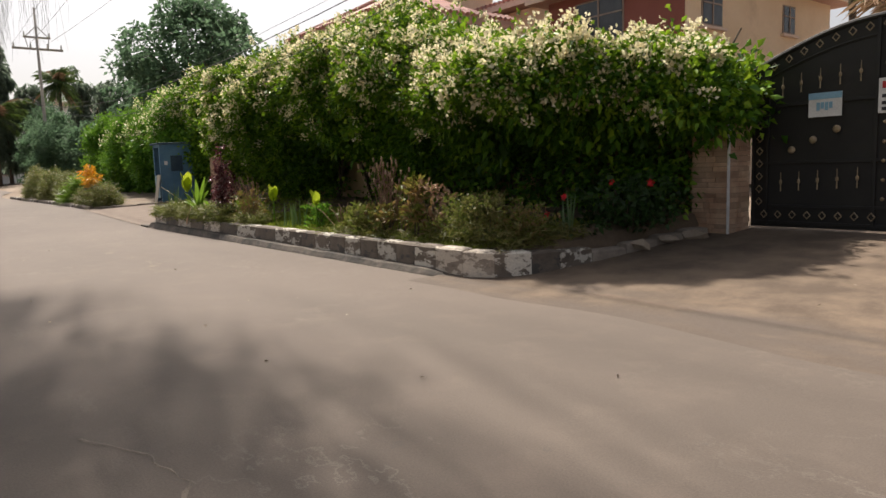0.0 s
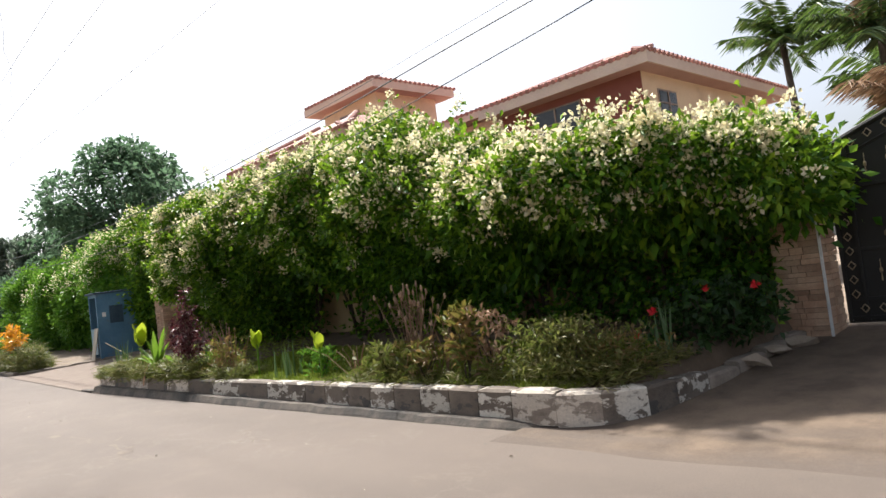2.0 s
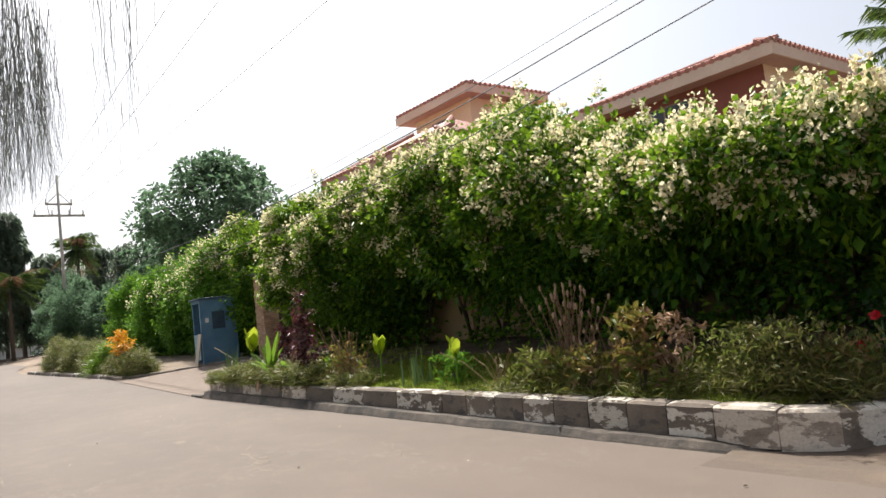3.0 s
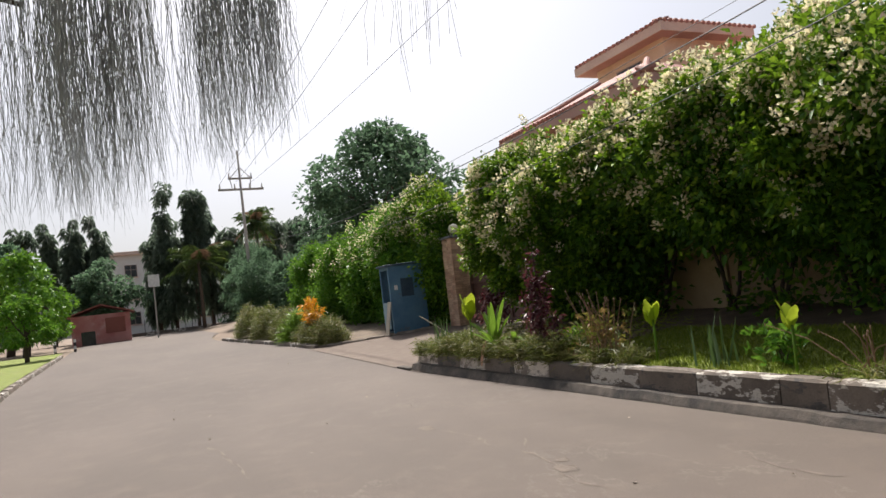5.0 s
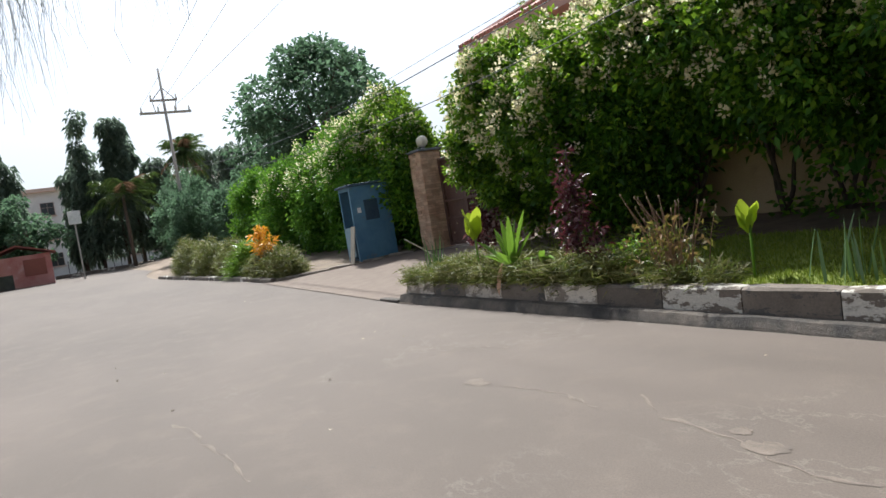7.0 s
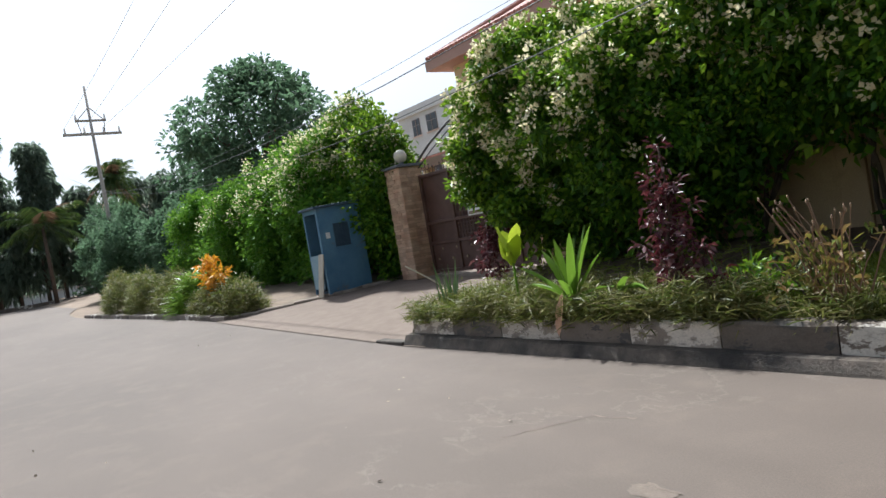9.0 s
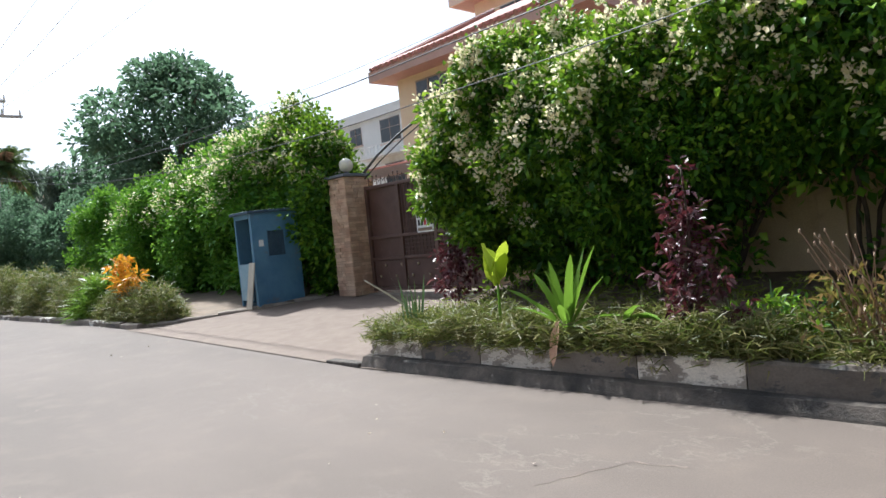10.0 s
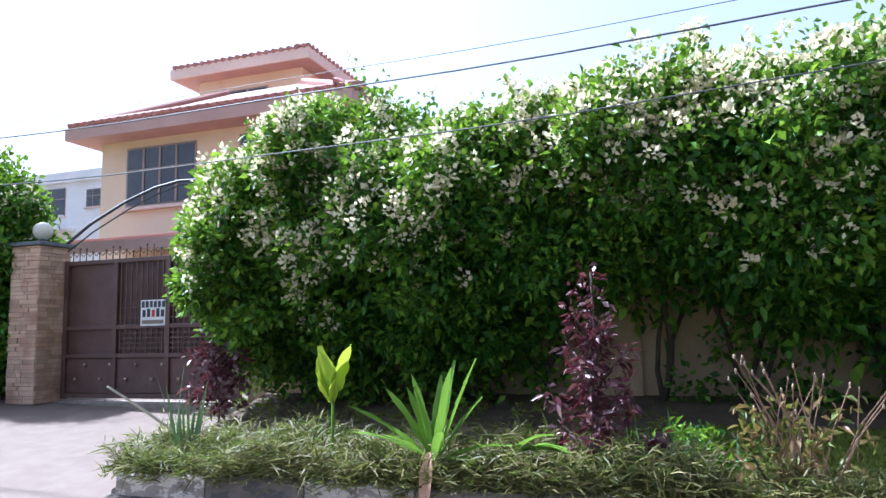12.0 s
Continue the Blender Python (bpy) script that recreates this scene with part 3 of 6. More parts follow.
def wall_shrub(label, x0, x1, top, front, low, boughs, filler, roots, bloom=0.85):
    sh = thing("flowering_shrub", ((x0 + x1) / 2, 3.6, 0.55), label, "shrub", "flowering shrubs along the wall")
    at = crown_points(boughs, x0, x1, top, front, low, 5.0)
    rad = rng.uniform(0.17, 0.42, boughs)
    k = 26
    c, r = np.repeat(at, k, 0), np.repeat(rad, k)[:, None]
    d = unit(rng.normal(size=c.shape) + np.array([0, -0.35, 0.15])) * rng.uniform(0.3, 1, (len(c), 1)) ** 0.5 * np.array([1, 1, 0.85])
    v, f = leafy(c + d * r, 7, 0.06, 0.105, 0.062)
    part_np("leaves", v, f, M_HEDGE, sh)
    inner = crown_points(filler, x0, x1, top, front, low, 1.2) + np.array([0, 0.55, -0.12])
    v, f = leafy(inner, 8, 0.11, 0.13, 0.075)
    part_np("inner_leaves", v, f, M_HEDGE, sh)
    deep = crown_points(filler // 2, x0, x1, top, front, low, 1.0) * np.array([1, 0.75, 1]) + np.array([0, 1.15, -0.2])
    v, f = leafy(deep, 12, 0.17, 0.155, 0.095)
    part_np("deep_leaves", v, f, M_HEDGE, sh)
    # blooms sit in groups on the outer, upper side of some boughs
    tz = np.interp(at[:, 0], [p[0] for p in top], [p[1] for p in top])
    lz = np.interp(at[:, 0], [p[0] for p in low], [p[1] for p in low])
    u = (at[:, 2] - lz) / (tz - lz)
    spots = []
    for p, q, h in zip(at, rad, u):
        want = bloom * np.clip((h - 0.12) * 2.2, 0, 1.1) * (1.0 + 0.7 * noise.noise((p[0] * 1.2, p[2] * 1.2, 50)))
        if rng.uniform() < want:
            m = rng.randint(3, 9)
            w = unit(rng.normal(size=(m, 3)) + np.array([0, -0.9, 0.6]))
            spots.append(p + w * (q + 0.03))
    spots = np.concatenate(spots)
    v, f = flowers(spots, 17, 0.036, 0.060)
    part_np("blossoms", v, f, M_FLOWER, sh, "clusters of cream-white bracts")
    # stray shoots that break the outline
    n = 190
    sp = crown_points(n, x0, x1, top, front, low, 9.0)
    way = unit(np.stack([rng.normal(0, 0.6, n), rng.uniform(-1.0, 0.1, n), rng.uniform(-0.2, 1.0, n)], 1))
    high = sp[:, 2:] > np.interp(sp[:, 0], [p[0] for p in top], [p[1] for p in top])[:, None] - 0.55
    way = np.where(high, unit(way + np.array([0, 0.2, 1.1])), way)
    reach = rng.uniform(0.15, 0.6, (n, 1)) * np.where(high, 1.15, 1.0)
    tips = (sp + way * reach)[(high[:, 0]) & (rng.uniform(size=n) < 0.6)]
    tips = np.concatenate([tips + rng.normal(size=tips.shape) * 0.05 for _ in range(3)])
    q = np.concatenate([sp + way * reach * t for t in np.linspace(0.1, 1, 8)])
    v, f = leafy(q, 3, 0.04, 0.10, 0.06)
    part_np("shoot_growth", v, f, M_HEDGE, sh)
    v, f = flowers(tips, 12, 0.03, 0.052)
    part_np("tip_blossoms", v, f, M_FLOWER, sh, "cream-white bracts on stray shoots")
    for rx, ry in roots:
        for k in range(3):
            bm = bmesh.new()
            p = Vector((rx, ry, BED_Z(rx, ry) - 0.05))
            pts_ = [p.copy()]
            d = Vector((rng.uniform(-0.5, 0.5), rng.uniform(-0.35, 0.1), 1))
            for _ in range(7):
                d = (d + Vector((rng.normal() * 0.25, rng.normal() * 0.18, 0.25))).normalized()
                p = p + d * 0.4
                p.y = min(p.y, 4.15)
                pts_.append(p.copy())
            tube(bm, pts_, 0.035, 0.012, 6)
            part("stem", bm, M_BARK, sh, smooth=True)
    return sh


def undergrowth(sh, x0, x1, n, z0, z1, y0=3.2, y1=4.15):
    p = np.stack([rng.uniform(x0, x1, n), rng.uniform(y0, y1, n), rng.uniform(z0, z1, n)], 1)
    keep = np.array([noise.noise((a * 1.3, c * 1.3, 77)) > -0.15 for a, b, c in p])
    v, f = leafy(p[keep], 8, 0.1, 0.12, 0.07)
    part_np("under_leaves", v, f, M_HEDGE, sh)


shrub_a = wall_shrub("dense green climbing shrub with cream flowers by the brown gate", -1.2, 5.2,
           [(-1.2, 2.9), (-0.6, 3.75), (0.3, 4.1), (1.2, 4.35), (2.4, 3.8), (3.6, 3.95), (5.2, 4.1)],
           [(-1.2, 2.9), (-0.5, 1.9), (1, 1.65), (3, 1.8), (5.2, 1.8)],
           [(-1.2, 1.7), (0, 1.15), (2.2, 1.1), (3.2, 1.5), (4.2, 2.1), (5.2, 2.0)], 270, 2300, [(0.4, 3.8), (1.6, 3.6), (3.0, 3.9), (4.5, 4.0)], 0.8)
shrub_b = wall_shrub("tall green climbing shrub thick with cream-white flowers above the lawn", 4.9, 10.3,
           [(4.9, 4.05), (6.2, 4.05), (7.3, 4.3), (8.6, 3.95), (9.6, 3.2), (10.3, 2.7)],
           [(4.9, 1.85), (6.5, 1.65), (8.5, 1.65), (10.3, 1.75)],
           [(4.9, 2.0), (6, 1.6), (8, 1.5), (9.5, 1.7), (10.3, 1.85)], 265, 2300, [(5.4, 4.0), (6.8, 3.8), (8.2, 3.7), (9.6, 3.9)], 1.05)
shrub_c = wall_shrub("spreading green shrub with cream flowers beside the dark gate", 9.9, 13.85,
           [(9.9, 2.5), (10.6, 2.58), (11.6, 2.8), (12.3, 2.62), (13.2, 2.58), (13.7, 2.55), (14.2, 2.3)],
           [(9.9, 1.6), (11.5, 1.25), (12.6, 1.35), (13.4, 2.1), (14.2, 3.0)],
           [(9.9, 1.85), (11, 2.0), (12.5, 1.95), (13.6, 1.9), (14.2, 1.9)], 215, 1800, [(10.6, 3.8), (11.8, 3.9), (12.7, 4.0)], 1.2)
undergrowth(shrub_a, -0.8, 3.3, 700, 0.6, 2.2)
undergrowth(shrub_a, 4.7, 5.6, 60, 0.6, 1.7, 3.6)
undergrowth(shrub_b, 5.8, 10.2, 750, 0.6, 2.2)
undergrowth(shrub_c, 10.0, 13.2, 800, 0.6, 2.3, 3.4)

# ---- more materials ----
M_STONE = surface("cladding_stone", (0.40, 0.24, 0.16), (0.56, 0.40, 0.28), 3, 45, 0.85, 0.6, 0.01, per_object=0.22)
M_MORTAR = surface("mortar", (0.20, 0.15, 0.11), (0.26, 0.20, 0.15), 5, 60, 0.95, 0.4, 0.005)
M_CAP = surface("slate_cap", (0.10, 0.11, 0.13), (0.16, 0.17, 0.19), 5, 50, 0.7, 0.3, 0.005)
M_GLOBE = surface("dusty_globe", (0.72, 0.66, 0.56), (0.62, 0.56, 0.46), 4, 50, 0.4, 0.05, 0.002)
M_GATE_BROWN = surface("brown_gate_paint", (0.075, 0.037, 0.028), (0.105, 0.056, 0.044), 3, 60, 0.5, 0.15, 0.003, stain=(0.12, 0.08, 0.06), stain_scale=1.5)
M_GATE_BLACK = surface("black_gate_paint", (0.008, 0.0075, 0.0075), (0.014, 0.013, 0.012), 3, 60, 0.62, 0.15, 0.003, stain=(0.022, 0.018, 0.015), stain_scale=1.2)
M_GOLD = surface("dull_gilt", (0.38, 0.30, 0.20), (0.25, 0.19, 0.12), 8, 60, 0.45, 0.2, 0.003, metal=0.4)
M_BOOTH = surface("faded_blue_paint", (0.07, 0.17, 0.28), (0.11, 0.23, 0.34), 2, 50, 0.65, 0.25, 0.004, stain=(0.16, 0.15, 0.13), stain_scale=1.6, stain_at=(0.58, 0.72))
M_DOOR = surface("chalky_blue_paint", (0.22, 0.34, 0.42), (0.30, 0.42, 0.48), 3, 50, 0.75, 0.25, 0.004, stain=(0.16, 0.20, 0.22), stain_scale=2.2)
M_BOOTH_DARK = surface("dark_blue_steel", (0.03, 0.06, 0.10), (0.05, 0.09, 0.13), 3, 50, 0.7, 0.2, 0.004)
M_PAPER = plain("white_sheet", (0.75, 0.75, 0.74), 0.8)
M_PALE_BLUE = plain("pale_blue_print", (0.25, 0.45, 0.60), 0.7)
M_INK = plain("dark_print", (0.03, 0.03, 0.035), 0.7)
M_RED_INK = plain("red_print", (0.5, 0.03, 0.03), 0.7)
M_PLANK = surface("pale_plank", (0.62, 0.57, 0.47), (0.50, 0.45, 0.36), 3, 40, 0.85, 0.4, 0.004, stretch=(4, 4, 0.5))
M_CREAM = surface("cream_render", (0.72, 0.55, 0.38), (0.78, 0.62, 0.45), 0.6, 50, 0.9, 0.15, 0.004, stain=(0.60, 0.46, 0.32), stain_scale=0.5)
M_TERRA = surface("red_render", (0.23, 0.075, 0.06), (0.28, 0.10, 0.08), 0.6, 50, 0.9, 0.15, 0.004)
M_FASCIA = surface("pale_fascia", (0.66, 0.50, 0.42), (0.72, 0.57, 0.48), 1, 40, 0.8, 0.1, 0.003)
M_SOFFIT = surface("pink_fascia", (0.44, 0.27, 0.23), (0.50, 0.32, 0.28), 1, 40, 0.8, 0.1, 0.003)
M_TILE = surface("roof_tile", (0.33, 0.155, 0.125), (0.42, 0.21, 0.175), 1.5, 25, 0.75, 0.6, 0.03, per_object=0.1)
M_GLASS = surface("dark_window_glass", (0.03, 0.035, 0.04), (0.05, 0.055, 0.06), 2, 20, 0.18, 0.0)
M_FRAME = surface("window_frame", (0.26, 0.20, 0.17), (0.32, 0.25, 0.21), 3, 40, 0.6, 0.1, 0.002)
M_WHITE = surface("white_render", (0.78, 0.78, 0.77), (0.70, 0.70, 0.68), 0.5, 40, 0.9, 0.15, 0.004, stain=(0.6, 0.58, 0.54), stain_scale=0.4)
M_PINK = surface("faded_red_render", (0.46, 0.17, 0.16), (0.55, 0.28, 0.26), 0.8, 40, 0.9, 0.2, 0.004, stain=(0.62, 0.45, 0.42), stain_scale=0.9)
M_WIRE = plain("black_cable", (0.06, 0.06, 0.065), 0.6)
M_POLE = surface("grey_pole", (0.34, 0.32, 0.30), (0.42, 0.40, 0.37), 3, 40, 0.85, 0.3, 0.005)
# Haze is put into the far-tree greens: bluish here, paler still in M_COLUMN.
M_TREE = foliage("tree_leaf", [(0.2, (0.048, 0.095, 0.052)), (0.5, (0.075, 0.135, 0.075)), (0.85, (0.11, 0.175, 0.10))], 0.6, 0.55, (0.15, 0.25, 0.14))
M_COLUMN = foliage("mast_leaf_hazed", [(0.2, (0.085, 0.12, 0.085)), (0.5, (0.12, 0.165, 0.115)), (0.85, (0.165, 0.215, 0.145))], 0.55, 0.60, (0.24, 0.31, 0.23))
M_PALM = foliage("palm_leaf", [(0.2, (0.035, 0.075, 0.03)), (0.55, (0.07, 0.13, 0.045)), (0.9, (0.16, 0.18, 0.06))], 0.4, 0.3)
M_BRIGHT = foliage("fresh_leaf", [(0.15, (0.05, 0.16, 0.015)), (0.5, (0.10, 0.26, 0.022)), (0.85, (0.20, 0.38, 0.04))], 0.42, 0.35)
# Strand colour lifted to pale grey, standing in for glare against the sky.
M_WEEP = foliage("glare_pale_strand", [(0.2, (0.36, 0.375, 0.38)), (0.6, (0.46, 0.47, 0.47)), (0.9, (0.56, 0.56, 0.54))], 0.6, 0.7, (0.55, 0.56, 0.54))
M_COVER = foliage("border_blade", [(0.15, (0.058, 0.075, 0.020)), (0.45, (0.135, 0.135, 0.038)), (0.75, (0.25, 0.21, 0.08)), (0.95, (0.36, 0.29, 0.15))], 0.55, 0.3)
M_LIME = foliage("lime_leaf", [(0.2, (0.22, 0.38, 0.02)), (0.6, (0.42, 0.52, 0.03)), (0.9, (0.62, 0.58, 0.05))], 0.4, 0.4, (0.5, 0.55, 0.05))
M_STRAP = foliage("strap_leaf", [(0.2, (0.10, 0.21, 0.022)), (0.6, (0.20, 0.34, 0.035)), (0.9, (0.42, 0.50, 0.12))], 0.35, 0.42)
M_PURPLE = foliage("purple_leaf", [(0.2, (0.045, 0.012, 0.018)), (0.5, (0.085, 0.022, 0.032)), (0.85, (0.22, 0.13, 0.13))], 0.38, 0.2, (0.2, 0.035, 0.04))
M_CROTON = foliage("croton_leaf", [(0.15, (0.06, 0.12, 0.02)), (0.42, (0.15, 0.20, 0.035)), (0.62, (0.22, 0.13, 0.06)), (0.9, (0.36, 0.26, 0.13))], 0.45, 0.3, (0.35, 0.25, 0.06))
M_ORANGE = foliage("orange_leaf", [(0.15, (0.50, 0.19, 0.015)), (0.5, (0.68, 0.32, 0.02)), (0.9, (0.75, 0.46, 0.05))], 0.4, 0.35, (0.7, 0.35, 0.02))
M_DRY = foliage("dry_stalk", [(0.2, (0.22, 0.13, 0.08)), (0.6, (0.36, 0.24, 0.16)), (0.9, (0.48, 0.36, 0.26))], 0.8, 0.2, (0.3, 0.2, 0.1))
M_SANSE = foliage("sword_leaf", [(0.2, (0.06, 0.12, 0.05)), (0.6, (0.12, 0.19, 0.09)), (0.9, (0.22, 0.28, 0.15))], 0.4, 0.15)
M_PETAL = foliage("red_petal", [(0.2, (0.65, 0.02, 0.03)), (0.8, (0.8, 0.05, 0.06))], 0.5, 0.3, (0.8, 0.05, 0.05))
M_HUSK = surface("dry_husk", (0.45, 0.25, 0.15), (0.58, 0.36, 0.24), 10, 60, 0.8, 0.3, 0.004)
M_ROCK = surface("rough_stone", (0.30, 0.24, 0.18), (0.40, 0.33, 0.26), 4, 40, 0.9, 0.7, 0.02)
M_CRACK = surface("crumbled_edge", (0.185, 0.148, 0.118), (0.120, 0.098, 0.080), 6, 60, 0.95, 0.6, 0.01)
M_PIT = surface("pothole_bed", (0.095, 0.084, 0.073), (0.125, 0.108, 0.094), 6, 60, 0.95, 0.7, 0.015)


# ---- gate by the booth ----
def clad_pillar(label, cx, cy, half, z0, z1, stones=True):
    p = thing("gate_pillar", (cx, cy, z0), label, "pillar", "gate pillars")
    part("core", a_box(cx - half + 0.02, cx + half - 0.02, cy - half + 0.02, cy + half - 0.02, z0 - 0.15, z1 - 0.06), M_MORTAR, p)
    z = z0 - 0.02
    i = 0
    while z < z1 - 0.1:
        h = (0.07, 0.055, 0.085)[i % 3]
        h = min(h, z1 - 0.07 - z)
        for side in ("front", "right"):
            cuts = [-half, -half + rng.uniform(0.15, 0.26), rng.uniform(-0.02, 0.12), half]
            for a, b in zip(cuts, cuts[1:]):
                d = rng.uniform(0.0, 0.018)
                if side == "front":
                    bm = a_box(cx + a + 0.003, cx + b - 0.003, cy - half - d, cy - half + 0.03, z + 0.003, z + h - 0.003)
                else:
                    bm = a_box(cx + half - 0.03, cx + half + d, cy + a + 0.003, cy + b - 0.003, z + 0.003, z + h - 0.003)
                part("stone", bm, M_STONE, p)
        z += h
        i += 1
    bm = bmesh.new()
    box(bm, cx - half - 0.06, cx + half + 0.06, cy - half - 0.06, cy + half + 0.06, z1 - 0.06, z1 + 0.0, 0.01)
    part("cap", bm, M_CAP, p, "dark slate cap")
    return p


pl = clad_pillar("square gate pillar clad in split pinkish stone", -5.38, 4.02, 0.30, 0.48, 3.08)
lamp = thing("globe_lamp", (-5.38, 4.02, 3.08), "dusty cream globe lamp on the gate pillar", "lamp")
part("neck", a_tube([(-5.38, 4.02, 3.08), (-5.38, 4.02, 3.17)], 0.07, 0.05, 12), M_CAP, lamp)
bm = bmesh.new()
ball(bm, (-5.38, 4.02, 3.30), 0.155, sub=3)
part("globe", bm, M_GLOBE, lamp, smooth=True)

gate = thing("driveway_gate", (-3.4, 4.25, 0.5), "closed dark brown metal gate with bars and rosettes", "gate")
GX0, GX1, GY = -5.04, -1.55, 4.22
part("frame_post", a_box(GX0, GX0 + 0.08, GY - 0.04, GY + 0.04, 0.50, 2.78, 0.008), M_GATE_BROWN, gate)
part("frame_post", a_box(GX1 - 0.08, GX1, GY - 0.04, GY + 0.04, 0.50, 2.78, 0.008), M_GATE_BROWN, gate)
for x in (-3.95, -2.9, -2.02):
    part("frame_post", a_box(x - 0.045, x + 0.045, GY - 0.045, GY + 0.03, 0.52, 2.72, 0.008), M_GATE_BROWN, gate)
for z in (0.52, 1.16, 1.62, 2.70):
    part("rail", a_box(GX0 + 0.08, GX1 - 0.08, GY - 0.038, GY + 0.02, z, z + 0.07, 0.008), M_GATE_BROWN, gate)
part("sheet_panel", a_box(GX0 + 0.08, GX1 - 0.08, GY + 0.022, GY + 0.03, 0.54, 2.74), M_GATE_BROWN, gate)
part("kick_panel", a_box(GX0 + 0.09, GX1 - 0.09, GY - 0.005, GY + 0.02, 0.60, 1.15, 0.006), M_GATE_BROWN, gate)
for x in np.arange(-3.86, -1.7, 0.105):
    part("bar", a_box(x, x + 0.018, GY - 0.02, GY + 0.0, 1.23, 2.70), M_GATE_BROWN, gate)
for z in (1.30, 1.38, 1.46, 1.54, 1.78, 1.95):
    part("crossbar", a_box(-3.86, GX1 - 0.09, GY - 0.028, GY - 0.018, z, z + 0.022), M_GATE_BROWN, gate)
for x in np.arange(-4.75, -1.7, 0.52):
    for z in (0.82, 1.05):
        bm = bmesh.new()
        ball(bm, (x + (0.2 if z > 1 else 0), GY - 0.03, z), 0.035, 1, 0.5, 1, 1)
        part("rosette", bm, M_GOLD, gate, smooth=True)
for x in np.arange(-4.9, -1.6, 0.14):
    bm = bmesh.new()
    h = 0.14 + 0.05 * math.sin(x * 9)
    tube(bm, [(x, GY, 2.77), (x, GY, 2.78 + h)], 0.010, 0.008, 6)
    tube(bm, [(x + 0.06 * math.cos(a), GY, 2.84 + 0.05 * math.sin(a)) for a in np.linspace(0, 3.14, 7)], 0.008, 0.008, 5)
    ball(bm, (x, GY, 2.79 + h), 0.02, 1, 1, 1.6, 1)
    part("spearhead", bm, M_GATE_BROWN, gate)
notice = thing("notice_board", (-3.17, 4.17, 1.66), "white notice with dark and red lettering on the brown gate", "sign")
part("board", a_box(-3.41, -2.93, 4.165, 4.175, 1.66, 2.07, 0.003), M_PAPER, notice)
for k in range(5):
    x = -3.37 + 0.09 * k
    part("mark", a_box(x, x + 0.06, 4.160, 4.164, 1.80, 1.91 + 0.02 * (k % 2)), M_INK if k != 2 else M_RED_INK, notice)
for k in range(6):
    x = -3.39 + 0.08 * k
    part("mark", a_box(x, x + 0.055, 4.160, 4.164, 1.95, 2.05), M_INK if k % 2 else M_GLASS, notice)
part("mark", a_box(-3.38, -2.96, 4.160, 4.164, 1.69, 1.75), M_MORTAR, notice)
part_sill = tagged(part("gate_threshold", a_box(-5.1, -1.5, 4.05, 4.4, 0.30, 0.47, 0.01), M_GREY_KERB), "pale concrete threshold under the brown gate", "threshold", kind="structure")
conduit = thing("service_cable", (-5.15, 4.25, 3.05), "black service cables arching from the gate pillar to the house", "cable")
arc = [(-5.15, 4.25, 3.05), (-4.85, 4.5, 3.45), (-4.4, 4.8, 3.85), (-3.95, 5.0, 4.10), (-3.55, 5.15, 4.22), (-3.1, 5.3, 4.24), (-2.2, 5.6, 4.2), (-1.0, 6.5, 4.1)]
part("cable", a_tube(arc, 0.028, 0.024, 6), M_WIRE, conduit, smooth=True)
part("cable", a_tube([(p[0] + 0.08, p[1], p[2] - 0.10 - 0.04 * math.sin(i)) for i, p in enumerate(arc)], 0.014, 0.014, 5), M_WIRE, conduit, smooth=True)

# ---- dark gate at the other driveway ----
pr = clad_pillar("gate pillar clad in dusty beige stone beside dark gate", 13.47, 4.12, 0.27, 0.30, 2.35)
part("edge_strip", a_box(13.737, 13.765, 3.822, 3.85, 0.24, 2.28), M_PAPER, pr, "thin white corner strip")
bgate = thing("arched_gate", (15.6, 4.4, 0.33), "tall black metal gate with arched top and gilt studs", "gate")
BX0, BX1, BY = 13.77, 17.2, 4.42
arch = lambda x: 2.46 + 0.46 * math.sin(min(1, (x - BX0) / 1.65) * math.pi / 2) if x < 15.52 else 2.46 + 0.46 * math.sin(min(1, (BX1 - x) / 1.65) * math.pi / 2)
